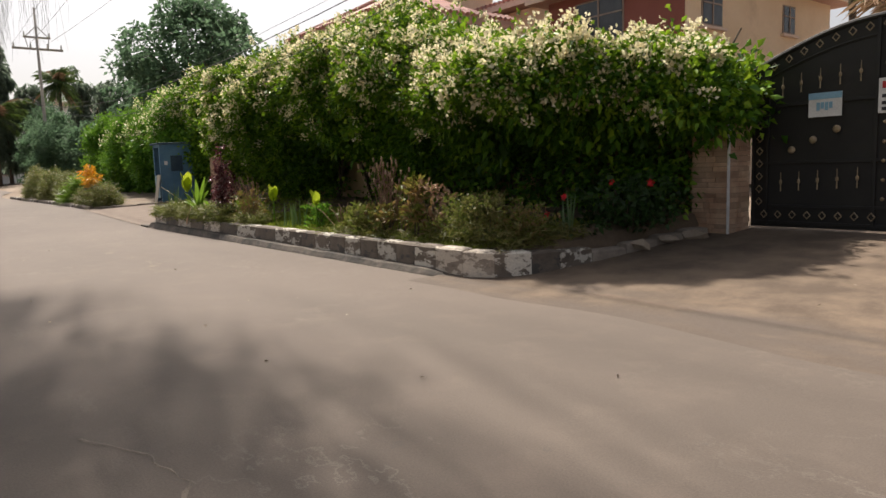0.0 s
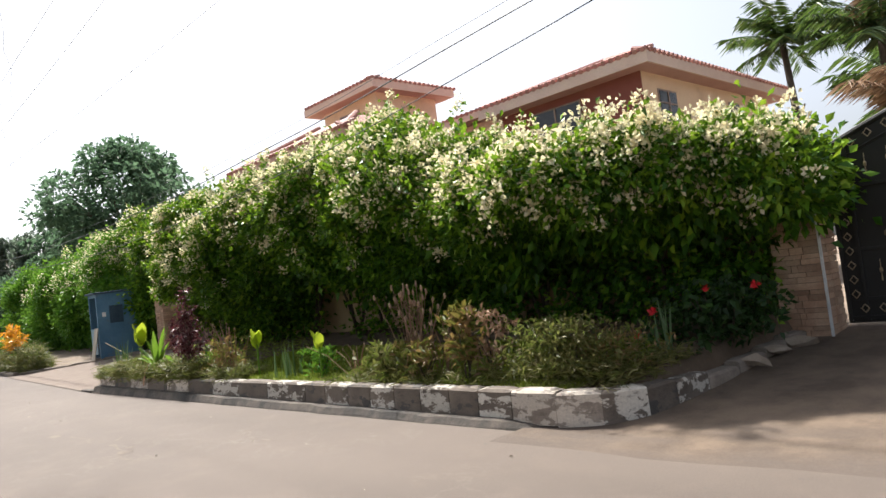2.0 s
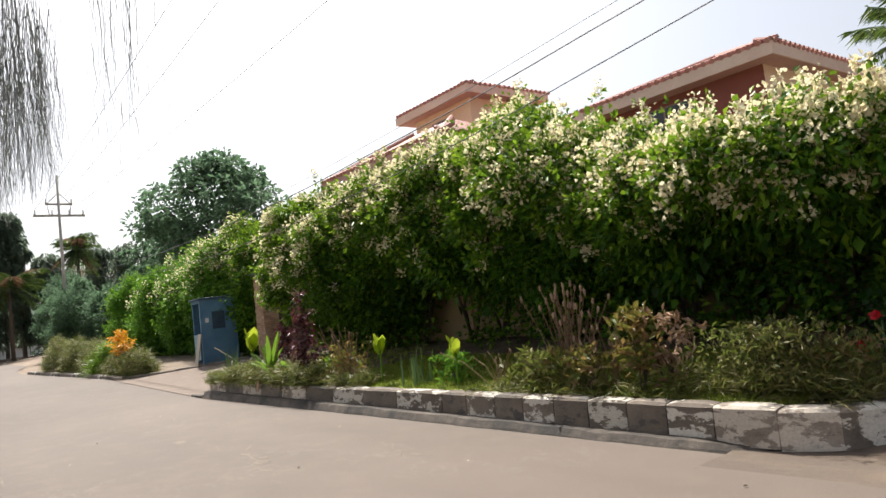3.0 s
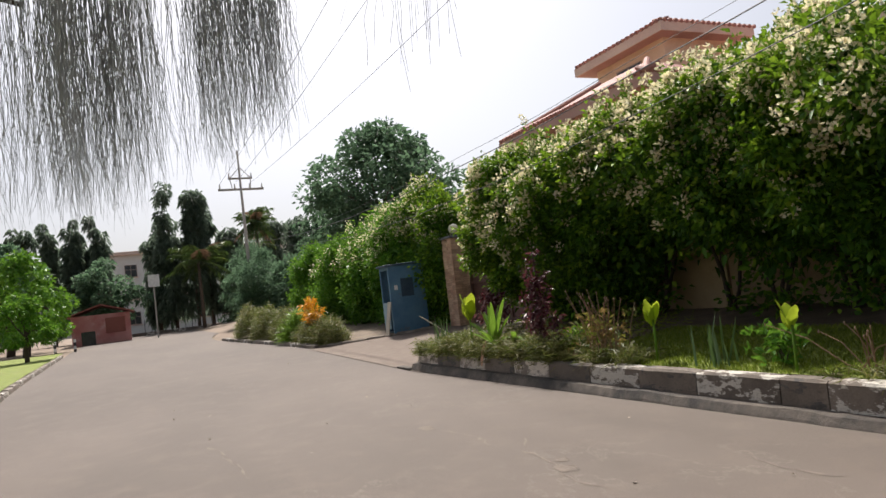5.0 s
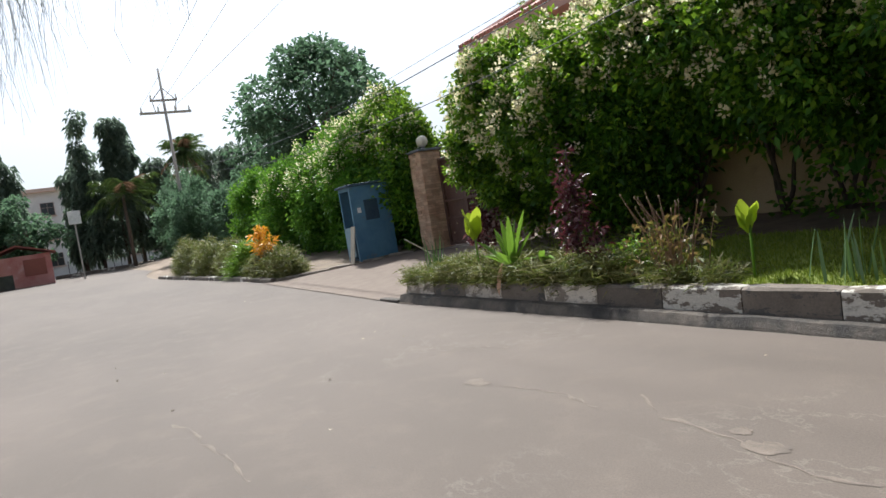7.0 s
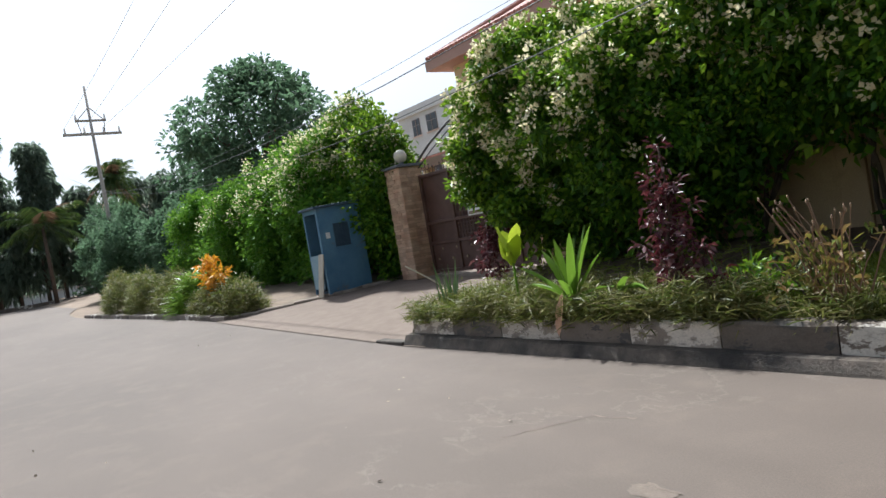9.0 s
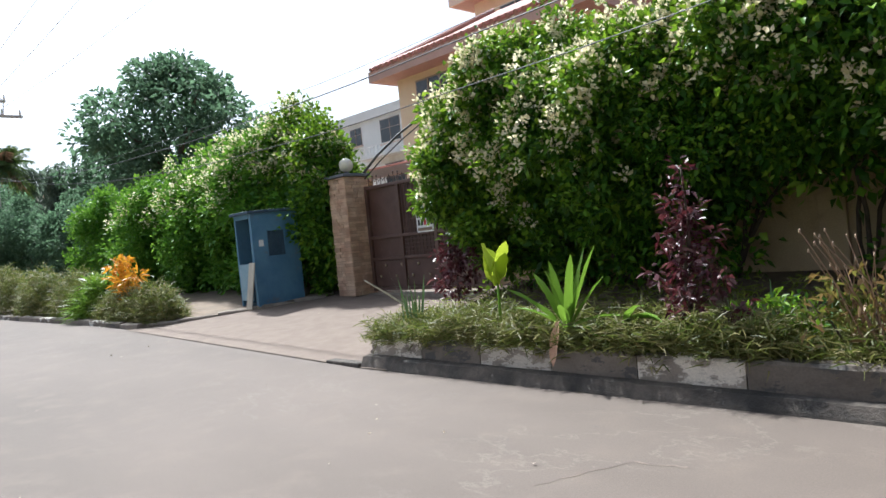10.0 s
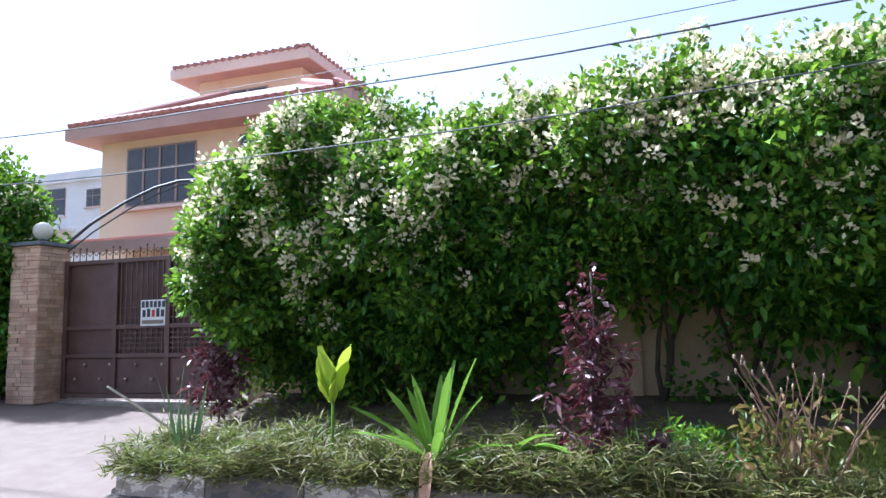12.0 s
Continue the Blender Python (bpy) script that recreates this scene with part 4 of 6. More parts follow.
for x0, x1 in ((BX0, 15.53), (15.55, BX1)):
    bm = bmesh.new()
    xs = np.linspace(x0, x1, 12)
    poly = [(x, arch(x)) for x in xs]
    fr = [bm.verts.new((x, BY - 0.02, z)) for x, z in [(x0, 0.36)] + poly + [(x1, 0.36)]]
    bk = [bm.verts.new((q.co.x, BY + 0.02, q.co.z)) for q in fr]
    bm.faces.new(fr)
    bm.faces.new(bk[::-1])
    for i in range(len(fr)):
        bm.faces.new((fr[i], fr[(i + 1) % len(fr)], bk[(i + 1) % len(fr)], bk[i]))
    leaf = part("gate_leaf", bm, M_GATE_BLACK, bgate)
    bm = bmesh.new()
    tube(bm, [(x, BY - 0.02, arch(x)) for x in xs], 0.035, 0.035, 8)
    tube(bm, [(x, BY - 0.02, arch(x) - 0.22) for x in xs], 0.018, 0.018, 6)
    part("top_rail", bm, M_GATE_BLACK, leaf)
    for x in (x0 + 0.03, x0 + 0.22, x1 - 0.22, x1 - 0.03):
        part("stile", a_box(x - 0.02, x + 0.02, BY - 0.05, BY - 0.021, 0.38, arch(x) - 0.03, 0.005), M_GATE_BLACK, leaf)
    for z in (0.40, 0.62, 1.2, 1.95):
        part("rail", a_box(x0 + 0.05, x1 - 0.05, BY - 0.048, BY - 0.022, z, z + 0.04, 0.004), M_GATE_BLACK, leaf)

    def ring(x, z, r=0.042):
        bm = bmesh.new()
        tube(bm, [(x + r * math.cos(a), BY - 0.055, z + r * 1.15 * math.sin(a)) for a in np.linspace(0, 2 * math.pi, 5)], 0.009, 0.009, 5, False)
        part("ring", bm, M_GOLD, leaf)
    for x in np.arange(x0 + 0.3, x1 - 0.1, 0.19):
        ring(x, arch(x) - 0.11)
        ring(x - 0.1, 0.53)
    for z in np.arange(0.7, 2.2, 0.17):
        ring(x0 + 0.125, z)
    for z0 in (0.82, 2.02):
        for x in np.arange(x0 + 0.42, x1 - 0.3, 0.235):
            bm = bmesh.new()
            zz = z0 + (0.16 * math.sin(min(1, (x - BX0) / 1.65) * 1.57) if z0 > 2 else 0.05 * (x - x0))
            tube(bm, [(x, BY - 0.055, zz), (x, BY - 0.055, zz + 0.25)], 0.009, 0.004, 5)
            ball(bm, (x, BY - 0.055, zz + 0.12), 0.022, 1, 1, 1.8, 1)
            part("spindle", bm, M_GOLD, leaf)
    for x, z in ((x0 + 0.55, 1.38), (x0 + 0.82, 1.5), (x0 + 1.1, 1.62)):
        bm = bmesh.new()
        ball(bm, (x, BY - 0.05, z), 0.05, 1, 0.4, 1, 2)
        part("boss", bm, M_GOLD, leaf, smooth=True)
    for z in np.arange(0.75, 2.5, 0.23):
        bm = bmesh.new()
        ball(bm, (x1 - 0.12, BY - 0.05, z), 0.026, 1, 0.5, 1, 1)
        part("stud", bm, M_GOLD, leaf, smooth=True)
s1 = thing("gate_banner", (14.72, 4.36, 1.79), "pale blue and white banner tied to black gate", "banner")
part("cloth", a_box(14.53, 14.93, 4.352, 4.36, 1.78, 2.08, 0.002), M_PAPER, s1)
part("band", a_box(14.53, 14.93, 4.346, 4.351, 2.0, 2.08), M_PALE_BLUE, s1, "blue band")
for k in range(4):
    part("motif", a_box(14.63 + 0.05 * k, 14.67 + 0.05 * k, 4.346, 4.351, 1.86 + 0.02 * (k % 2), 1.96), M_PALE_BLUE, s1)
s2 = thing("notice_plate", (15.6, 4.36, 1.77), "white notice plate with red and dark lettering", "sign")
part("plate", a_box(15.34, 15.86, 4.335, 4.345, 1.77, 2.18, 0.002), M_PAPER, s2)
part("mark", a_box(15.38, 15.82, 4.330, 4.334, 2.06, 2.14), M_RED_INK, s2)
for z in (1.95, 1.87, 1.80):
    part("mark", a_box(15.38, 15.80, 4.330, 4.334, z, z + 0.04), M_INK, s2)
tagged(part("wall_corner", a_box(17.25, 26, 4.35, 4.6, 0.1, 2.6, 0.01), M_WALL), "beige wall beyond the dark gate", "wall", kind="structure")

# ---- guard booth ----
booth = thing("guard_booth", (-7.03, 2.87, 0.42), "faded blue sheet-metal guard booth with open front", "booth")
X0, X1, Y0, Y1, Z0, Z1 = -7.42, -6.66, 2.3, 3.45, 0.44, 2.46
part("back_panel", a_box(X0, X1, Y1 - 0.03, Y1, Z0, Z1), M_BOOTH, booth)
part("side_panel", a_box(X0, X0 + 0.03, Y0, Y1 - 0.032, Z0, Z1), M_BOOTH, booth)
for q in ((Y0, 2.66, Z0, Z1), (3.08, Y1 - 0.032, Z0, Z1), (2.661, 3.079, Z0, 1.5), (2.661, 3.079, 2.05, Z1)):
    part("side_panel", a_box(X1 - 0.03, X1, *q), M_BOOTH, booth)
part("window_recess", a_box(X1 - 0.05, X1 - 0.034, 2.6, 3.14, 1.44, 2.1), M_BOOTH_DARK, booth, "dark window behind bars")
for y in (2.74, 2.82, 2.90, 2.98):
    part("window_bar", a_box(X1 - 0.02, X1 - 0.008, y, y + 0.015, 1.5, 2.05), M_BOOTH_DARK, booth)
part("window_frame", a_box(X1 + 0.002, X1 + 0.02, 2.64, 3.10, 1.46, 1.5), M_BOOTH, booth)
part("front_post", a_box(X0, X0 + 0.06, Y0 - 0.004, Y0 + 0.05, Z0 - 0.02, Z1), M_BOOTH, booth)
part("front_post", a_box(X1 - 0.09, X1 + 0.003, Y0 - 0.004, Y0 + 0.05, Z0 - 0.02, Z1), M_BOOTH, booth)
part("front_header", a_box(X0 + 0.062, X1 - 0.092, Y0, Y0 + 0.04, Z1 - 0.12, Z1), M_BOOTH, booth)
part("half_door", a_box(X0 + 0.062, X1 - 0.2, Y0 - 0.02, Y0 + 0.01, Z0 + 0.12, 1.36, 0.006), M_DOOR, booth, "pale blue half-height door")
part("floor_plate", a_box(X0 + 0.032, X1 - 0.032, Y0 + 0.052, Y1 - 0.034, Z0, Z0 + 0.05), M_BOOTH_DARK, booth)
part("roof", a_box(X0 - 0.05, X1 + 0.06, Y0 - 0.09, Y1 + 0.06, Z1, Z1 + 0.06, 0.012, Matrix.Rotation(radians(2.0), 3, "X")), M_BOOTH_DARK, booth, "dark overhanging sheet roof")
part("sticker", a_box(X1 + 0.004, X1 + 0.007, 2.44, 2.55, 1.72, 1.86), M_PAPER, booth, "torn white sticker")
plank = thing("leaning_plank", (-6.62, 2.05, 0.42), "pale plank leaning against the blue booth", "plank")
bm = a_box(-0.075, 0.075, -0.015, 0.015, 0, 1.0, 0.004)
bmesh.ops.transform(bm, matrix=pose(-6.64, 2.05, 0.40, -11, 2, 20), verts=bm.verts)
part("board", bm, M_PLANK, plank)
stick = thing("loose_stick", (0.04, 1.24, 0.36), "pale dry stick leaning out of the bed corner", "stick")
part("shaft", a_tube([(0.04, 1.24, 0.36), (-0.27, 0.75, 0.83), (-0.42, 0.51, 1.04)], 0.016, 0.011, 6), M_PLANK, stick)



# ---- houses ----
def hip_roof(parent, x0, x1, y0, y1, z, rise, fascia=0.32, ridge_along="x", inset=None, board=None):
    """Low hipped tile roof with fascia boards and closed soffit."""
    inset = inset or min(x1 - x0, y1 - y0) / 2
    if ridge_along == "x":
        r = [(x0 + inset, (y0 + y1) / 2), (x1 - inset, (y0 + y1) / 2)]
    else:
        r = [((x0 + x1) / 2, y0 + inset), ((x0 + x1) / 2, y1 - inset)]
    bm = bmesh.new()
    c = [bm.verts.new(p) for p in ((x0, y0, z), (x1, y0, z), (x1, y1, z), (x0, y1, z))]
    a, b = (bm.verts.new((*q, z + rise)) for q in r)
    if ridge_along == "x":
        for fc in ((c[0], c[1], b, a), (c[1], c[2], b), (c[2], c[3], a, b), (c[3], c[0], a)):
            bm.faces.new(fc)
    else:
        for fc in ((c[0], c[1], a), (c[1], c[2], b, a), (c[2], c[3], b), (c[3], c[0], a, b)):
            bm.faces.new(fc)
    bm.faces.new(c[::-1])
    roof = part("roof", bm, M_TILE, parent, "reddish clay tile hipped roof")
    t = 0.06
    for q in ((x0 - t, x1 + t, y0 - t, y0, z - fascia, z + 0.02), (x0 - t, x1 + t, y1, y1 + t, z - fascia, z + 0.02),
              (x0 - t, x0, y0 + 0.003, y1 - 0.003, z - fascia, z + 0.02), (x1, x1 + t, y0 + 0.003, y1 - 0.003, z - fascia, z + 0.02)):
        part("fascia", a_box(*q), board or M_FASCIA, roof)
    part("soffit", a_box(x0, x1, y0, y1, z - fascia, z - fascia + 0.05), M_SOFFIT, roof)
    # ridge of overlapping tile ends along the front and side eaves
    bm = bmesh.new()
    for x in np.arange(x0, x1, 0.28):
        tube(bm, [(x + 0.14, y0 - 0.1, z + 0.05), (x + 0.14, y0 + 0.5, z + 0.06 + 0.5 * rise / inset)], 0.085, 0.085, 6)
    for y in np.arange(y0, y1, 0.28):
        tube(bm, [(x1 + 0.1, y + 0.14, z + 0.05), (x1 - 0.5, y + 0.14, z + 0.06 + 0.5 * rise / inset)], 0.085, 0.085, 6)
    part("eave_tiles", bm, M_TILE, roof)
    hips = [((x0, y0), r[0]), ((x1, y0), r[1] if ridge_along == "x" else r[0])]
    for (p, q) in hips:
        part("hip_cap", a_tube([(*p, z + 0.06), (*q, z + rise + 0.04)], 0.11, 0.11, 8), M_TILE, roof)
    return roof


def window(parent, facing, u0, u1, z0, z1, plane, bars=3):
    """A framed window set into a wall that faces -y ('front') or +x ('side')."""
    def bx(a, b, d0, d1, c, d):
        return a_box(a, b, plane - d1, plane - d0, c, d) if facing == "front" else a_box(plane + d0, plane + d1, a, b, c, d)
    w = part("window", bx(u0 - 0.06, u1 + 0.06, -0.02, 0.03, z0 - 0.06, z1 + 0.06), M_FRAME, parent)
    part("pane", bx(u0, u1, 0.032, 0.045, z0, z1), M_GLASS, w)
    for k in range(1, bars):
        u = u0 + (u1 - u0) * k / bars
        part("glazing_bar", bx(u - 0.03, u + 0.03, 0.046, 0.07, z0, z1), M_FRAME, w)
    part("glazing_bar", bx(u0, u1, 0.046, 0.065, z0 + (z1 - z0) * 0.6, z0 + (z1 - z0) * 0.6 + 0.05), M_FRAME, w)
    part("sill", bx(u0 - 0.2, u1 + 0.2, 0.0, 0.14, z0 - 0.17, z0 - 0.08), M_FASCIA, w)
    return w


house = thing("house", (-2, 14, 0.6), "large cream and brick-red house with tiled hipped roofs", "house")
part("wall", a_box(-10.15, -2.6, 9.9, 14.58, 0.4, 6.85), M_CREAM, house)
hip_roof(house, -10.7, -2.2, 9.26, 15.2, 7.1, 1.55, board=M_SOFFIT)
window(house, "front", -9.2, -7.05, 5.0, 6.5, 9.9, 4)
window(house, "front", -5.6, -3.6, 5.0, 6.5, 9.9, 4)
window(house, "front", -8.6, -6.6, 1.5, 2.9, 9.9, 3)
part("wall", a_box(-10.7, -6.65, 14.6, 18.2, 0.4, 10.3), M_CREAM, house)
hip_roof(house, -11.35, -6.05, 14.0, 18.8, 10.55, 0.75, 0.34)
window(house, "front", -9.4, -8.0, 8.9, 9.7, 14.6, 2)
part("wall", a_box(-6.5, 0.3, 16.6, 22, 0.4, 7.9), M_CREAM, house)
hip_roof(house, -6.4, 0.6, 16.0, 22.6, 8.2, 0.5, 0.25)
part("wall", a_box(0.1, 5.85, 14.95, 25, 0.4, 7.35), M_CREAM, house)
part("wall", a_box(0.1, 5.846, 14.9, 14.948, 0.4, 7.35), M_TERRA, house, "brick-red painted front wall")
hip_roof(house, -0.45, 6.45, 14.3, 25.8, 7.62, 1.25, 0.34, "y")
window(house, "front", 1.5, 3.5, 5.6, 6.95, 14.9, 2)
window(house, "side", 15.9, 17.0, 5.7, 6.75, 5.85, 2)
window(house, "side", 21.2, 22.0, 5.9, 6.8, 5.85, 2)
porch = thing("carport", (-5.5, 8.2, 0.5), "carport with a red tiled lean-to roof behind the gate", "carport")
bm = bmesh.new()
box(bm, -9.3, -1.5, 7.2, 9.88, 3.70, 3.82, 0.01, Matrix.Rotation(radians(6), 3, "X"))
part("roof", bm, M_TILE, porch)
part("fascia", a_box(-9.3, -1.5, 7.08, 7.2, 3.36, 3.60), M_SOFFIT, porch)
for x in (-9.1, -5.4, -1.8):
    part("column", a_box(x - 0.13, x + 0.13, 7.3, 7.56, 0.4, 3.5, 0.01), M_CREAM, porch)
porch_wall = tagged(part("garden_wall", a_box(-12, -5.8, 9.0, 9.2, 0.3, 2.6, 0.01), M_CREAM), "cream inner garden wall beside the house", "wall", kind="structure")

white = thing("white_house", (-42, 34, 0.6), "white two-storey villa with dark windows behind the gate", "house")
part("wall", a_box(-50, -33.5, 34, 44, 0.2, 13.1), M_WHITE, white)
part("parapet", a_box(-50.3, -33.2, 33.7, 34, 12.9, 13.7, 0.02), M_WHITE, white)
part("parapet", a_box(-33.5, -33.2, 34.003, 44.3, 12.9, 13.7, 0.02), M_WHITE, white)
for u0, u1, z0, z1 in ((-47.6, -46.4, 10.9, 12.4), (-45.2, -43.6, 10.9, 12.4), (-40.7, -38.1, 10.5, 12.5), (-36.0, -34.8, 11.0, 12.2), (-46, -44, 6.8, 8.6), (-40.5, -38, 6.8, 8.6)):
    window(white, "front", u0, u1, z0, z1, 34, 2)
part("balcony", a_box(-43.0, -37.0, 32.8, 33.98, 9.2, 9.45, 0.02), M_WHITE, white)
for x in np.arange(-42.9, -37.0, 0.45):
    part("baluster", a_box(x, x + 0.06, 32.85, 32.91, 9.45, 10.2), M_WHITE, white)
part("railing", a_box(-43.0, -37.0, 32.83, 32.93, 10.2, 10.28), M_WHITE, white)

far_block = thing("apartment_block", (-76, 1, 0.9), "long cream three-storey block beyond the street bend", "building")
part("wall", a_box(-84, -75, -7.5, 16, 0.5, 10.2), M_WHITE, far_block)
part("roof", a_box(-84.5, -74.4, -8, 16.5, 10.2, 10.6, 0.03), M_FASCIA, far_block)
for z in (2.2, 5.1, 7.7):
    for y in np.arange(-6.6, 15, 2.6):
        window(far_block, "side", y, y + 1.2, z, z + 1.3, -75, 2)
kiosk = thing("kiosk", (-44, -6.3, 0.8), "small faded red kiosk with a low gabled roof", "kiosk")
part("wall", a_box(-47, -43, -8.2, -4.35, 0.7, 2.9, 0.01), M_PINK, kiosk)
part("shutter", a_box(-42.99, -42.94, -6.0, -4.7, 1.5, 2.6), M_TERRA, kiosk, "closed red shutter")
part("doorway", a_box(-42.99, -42.95, -7.6, -6.7, 0.78, 1.75), M_GLASS, kiosk)
bm = bmesh.new()
for y0, y1, za, zb in ((-8.5, -6.25, 2.85, 3.55), (-6.25, -4.0, 3.55, 2.85)):
    vs = [bm.verts.new(p) for p in ((-47.3, y0, za), (-42.6, y0, za), (-42.6, y1, zb), (-47.3, y1, zb))]
    ws = [bm.verts.new((p.co.x, p.co.y, p.co.z + 0.09)) for p in vs]
    bm.faces.new(vs[::-1]); bm.faces.new(ws)
    for i in range(4):
        bm.faces.new((vs[i], vs[(i + 1) % 4], ws[(i + 1) % 4], ws[i]))
part("roof", bm, M_TERRA, kiosk)
board = thing("street_sign", (-40, -2.7, 0.8), "blank white board on a thin post by the bend", "sign")
part("post", a_tube([(-40, -2.7, 0.7), (-40, -2.7, 5.3)], 0.05, 0.05, 8), M_POLE, board)
part("panel", a_box(-39.94, -39.9, -3.05, -2.3, 4.35, 5.2, 0.01), M_PAPER, board)
for x, y in ((-31, -8.4), (-32.5, -7.5)):
    b = thing("bollard", (x, y, road_z(x)), "short post painted black and white at the roadside", "bollard", "roadside posts")
    for k in range(4):
        part("band", a_tube([(x, y, road_z(x) - 0.02 + 0.19 * k), (x, y, road_z(x) + 0.165 + 0.19 * k)], 0.07, 0.07, 8), M_PAPER if k % 2 else M_INK, b)
fence = thing("garden_fence", (-58, 4, 0.9), "dark metal railing along the far side of the bend", "fence")
for y in np.arange(-3, 14, 0.6):
    part("bar", a_box(-58 - 0.02, -58 + 0.02, y, y + 0.05, 0.9, 2.3), M_INK, fence)
for z in (1.05, 2.1):
    part("rail", a_box(-58.02, -57.97, -3, 14, z, z + 0.06), M_INK, fence)
kerb4 = thing("kerb_4", (-55, 2, 0.9), "striped kerb round the far bend", "kerb", kind="structure")
ys = np.arange(-4.2, 12, 1.1)
for i, (a, b) in enumerate(zip(ys, ys[1:])):
    kerb_stone(kerb4, (-53.5 - 0.35 * a, b), (-53.5 - 0.35 * a, a), 0.25, 0.86, 0.32, M_WHITE_KERB if i % 2 else M_BLACK_KERB)

# ---- pole and wires ----
pole = thing("power_pole", (-30.6, 2.4, 0.6), "tall utility pole with wooden crossarms and insulators", "utility pole")
part("shaft", a_tube([(-30.6, 2.4, 0.4), (-30.6, 2.35, 11.8)], 0.13, 0.06, 10), M_POLE, pole, smooth=True)
part("crossarm", a_box(-30.68, -30.55, 1.0, 3.75, 9.28, 9.4), M_POLE, pole)
part("crossarm", a_box(-30.68, -30.55, 1.65, 3.1, 9.98, 10.08), M_POLE, pole)
for a, b in (((1.7, 10.0), (2.35, 10.7)), ((3.05, 10.0), (2.4, 10.7)), ((1.75, 9.95), (1.85, 9.4)), ((3.0, 9.95), (2.95, 9.4))):
    part("brace", a_tube([(-30.6, a[0], a[1]), (-30.6, b[0], b[1])], 0.025, 0.025, 6), M_POLE, pole)
for y, z in ((1.1, 9.4), (2.0, 9.4), (2.9, 9.4), (3.65, 9.4), (1.7, 10.08), (3.05, 10.08)):
    part("insulator", a_tube([(-30.6, y, z), (-30.6, y, z + 0.28)], 0.06, 0.03, 8), M_PAPER, pole)
for y, e in zip((1.1, 2.0, 2.9, 3.65), ((40, -1.5), (40, -0.5), (40, 3.4))):
    w = thing("overhead_wire", (-30.6, y, 9.68), "thin dark overhead wire strung along the street", "wire", "overhead wires")
    pts = [(-30.6 + (e[0] + 30.6) * q, y + (e[1] - y) * q, 9.68 - 0.9 * 4 * q * (1 - q)) for q in np.linspace(0, 1, 31)]
    part("strand", a_tube(pts, 0.008, 0.008, 5), M_WIRE, w)
for y, low, bow, r in ((1.0, 3.80, 0.0028, 0.009), (1.05, 4.00, 0.0026, 0.004), (0.95, 3.22, 0.0042, 0.007)):
    w = thing("service_line", (-30.6, y, low + bow * 936), "low slack service line in front of the shrubs", "wire", "service lines")
    pts = [(x, y, low + bow * x * x + 0.01 * math.sin(x * 1.3)) for x in np.linspace(-30.6, 26, 60)]
    part("strand", a_tube(pts, r, r, 5), M_WIRE, w)


# ---- trees ----
def clump_leaves(centres, radii, per, length, width, droop=0.2, squash=0.8):
    c = np.repeat(centres, per, 0)
    r = np.repeat(radii, per)[:, None]
    d = unit(rng.normal(size=c.shape)) * rng.uniform(0.45, 1.0, (len(c), 1)) ** 0.5
    d[:, 2] *= squash
    way = d + rng.normal(size=c.shape) * 0.5 + np.array([0, 0, 0.1])
    return leaf_arrays(c + d * r, way, length, width, 0.2, droop)


def limb(parent, a, b, r0, r1, name="limb", material=None):
    a, b = Vector(a), Vector(b)
    n = 5
    pts = []
    for k in range(n + 1):
        q = k / n
        w = 0.06 * (b - a).length * math.sin(q * 3.1)
        pts.append(a.lerp(b, q) + Vector((rng.normal() * w * 0.4, rng.normal() * w * 0.4, w * 0.5)))
    part(name, a_tube(pts, r0, r1, 7), material or M_BARK, parent, smooth=True)


def broad_tree(label, at, height, spread, crown_low, n, leaf, squash=0.75, group="", material=None, flat=0.25):
    x, y, z = at
    t = thing("tree", at, label, "tree", group)
    top = Vector((x, y, z + height * 0.55))
    limb(t, (x, y, z - 0.1), top, 0.035 * height, 0.02 * height, "trunk")
    c, r = [], []
    for k in range(n):
        a = rng.uniform(0, 2 * math.pi)
        q = math.sqrt(rng.uniform(0, 1))
        h = rng.uniform(0, 1)
        env = math.sqrt(max(0.05, 1 - (2 * h - 0.8) ** 2 * 0.7))
        c.append((x + math.cos(a) * q * spread * env, y + math.sin(a) * q * spread * env, z + crown_low + (height - crown_low) * h * (1 - flat * q)))
        r.append(spread * rng.uniform(0.13, 0.26))
    c, r = np.array(c), np.array(r)
    for k in range(min(7, n)):
        limb(t, top - Vector((0, 0, height * 0.1 * (k % 3))), c[k], 0.014 * height, 0.004 * height)
    v, f = clump_leaves(c, r, 110, leaf, leaf * 0.5, 0.25, squash)
    part_np("crown", v, f, material or M_TREE, t)
    return t


def mast_tree(at, height, radius):
    """A tall narrow tree with drooping foliage."""
    x, y, z = at
    t = thing("mast_tree", at, "tall narrow dark green tree with drooping foliage", "tree", "narrow trees by the bend")
    part("trunk", a_tube([(x, y, z - 0.1), (x + 0.1, y, z + height * 0.8)], 0.17, 0.05, 7), M_BARK, t, smooth=True)
    tips = [(rng.uniform(-0.5, 0.5) * radius, rng.uniform(-0.5, 0.5) * radius, rng.uniform(0.75, 1.0) * height) for _ in range(4)]
    c, r = [], []
    for k in range(70):
        q = rng.uniform(0.12, 1)
        tx, ty, th = tips[k % 4]
        a = rng.uniform(0, 6.28)
        wide = radius * (0.95 - 0.7 * q ** 2.2) * rng.uniform(0.4, 1)
        c.append((x + tx * q + math.cos(a) * wide * 0.7, y + ty * q + math.sin(a) * wide * 0.7, z + th * q))
        r.append(radius * rng.uniform(0.22, 0.34))
    v, f = clump_leaves(np.array(c), np.array(r), 70, 0.42, 0.13, 0.9, 1.3)
    part_np("crown", v, f, M_COLUMN, t)


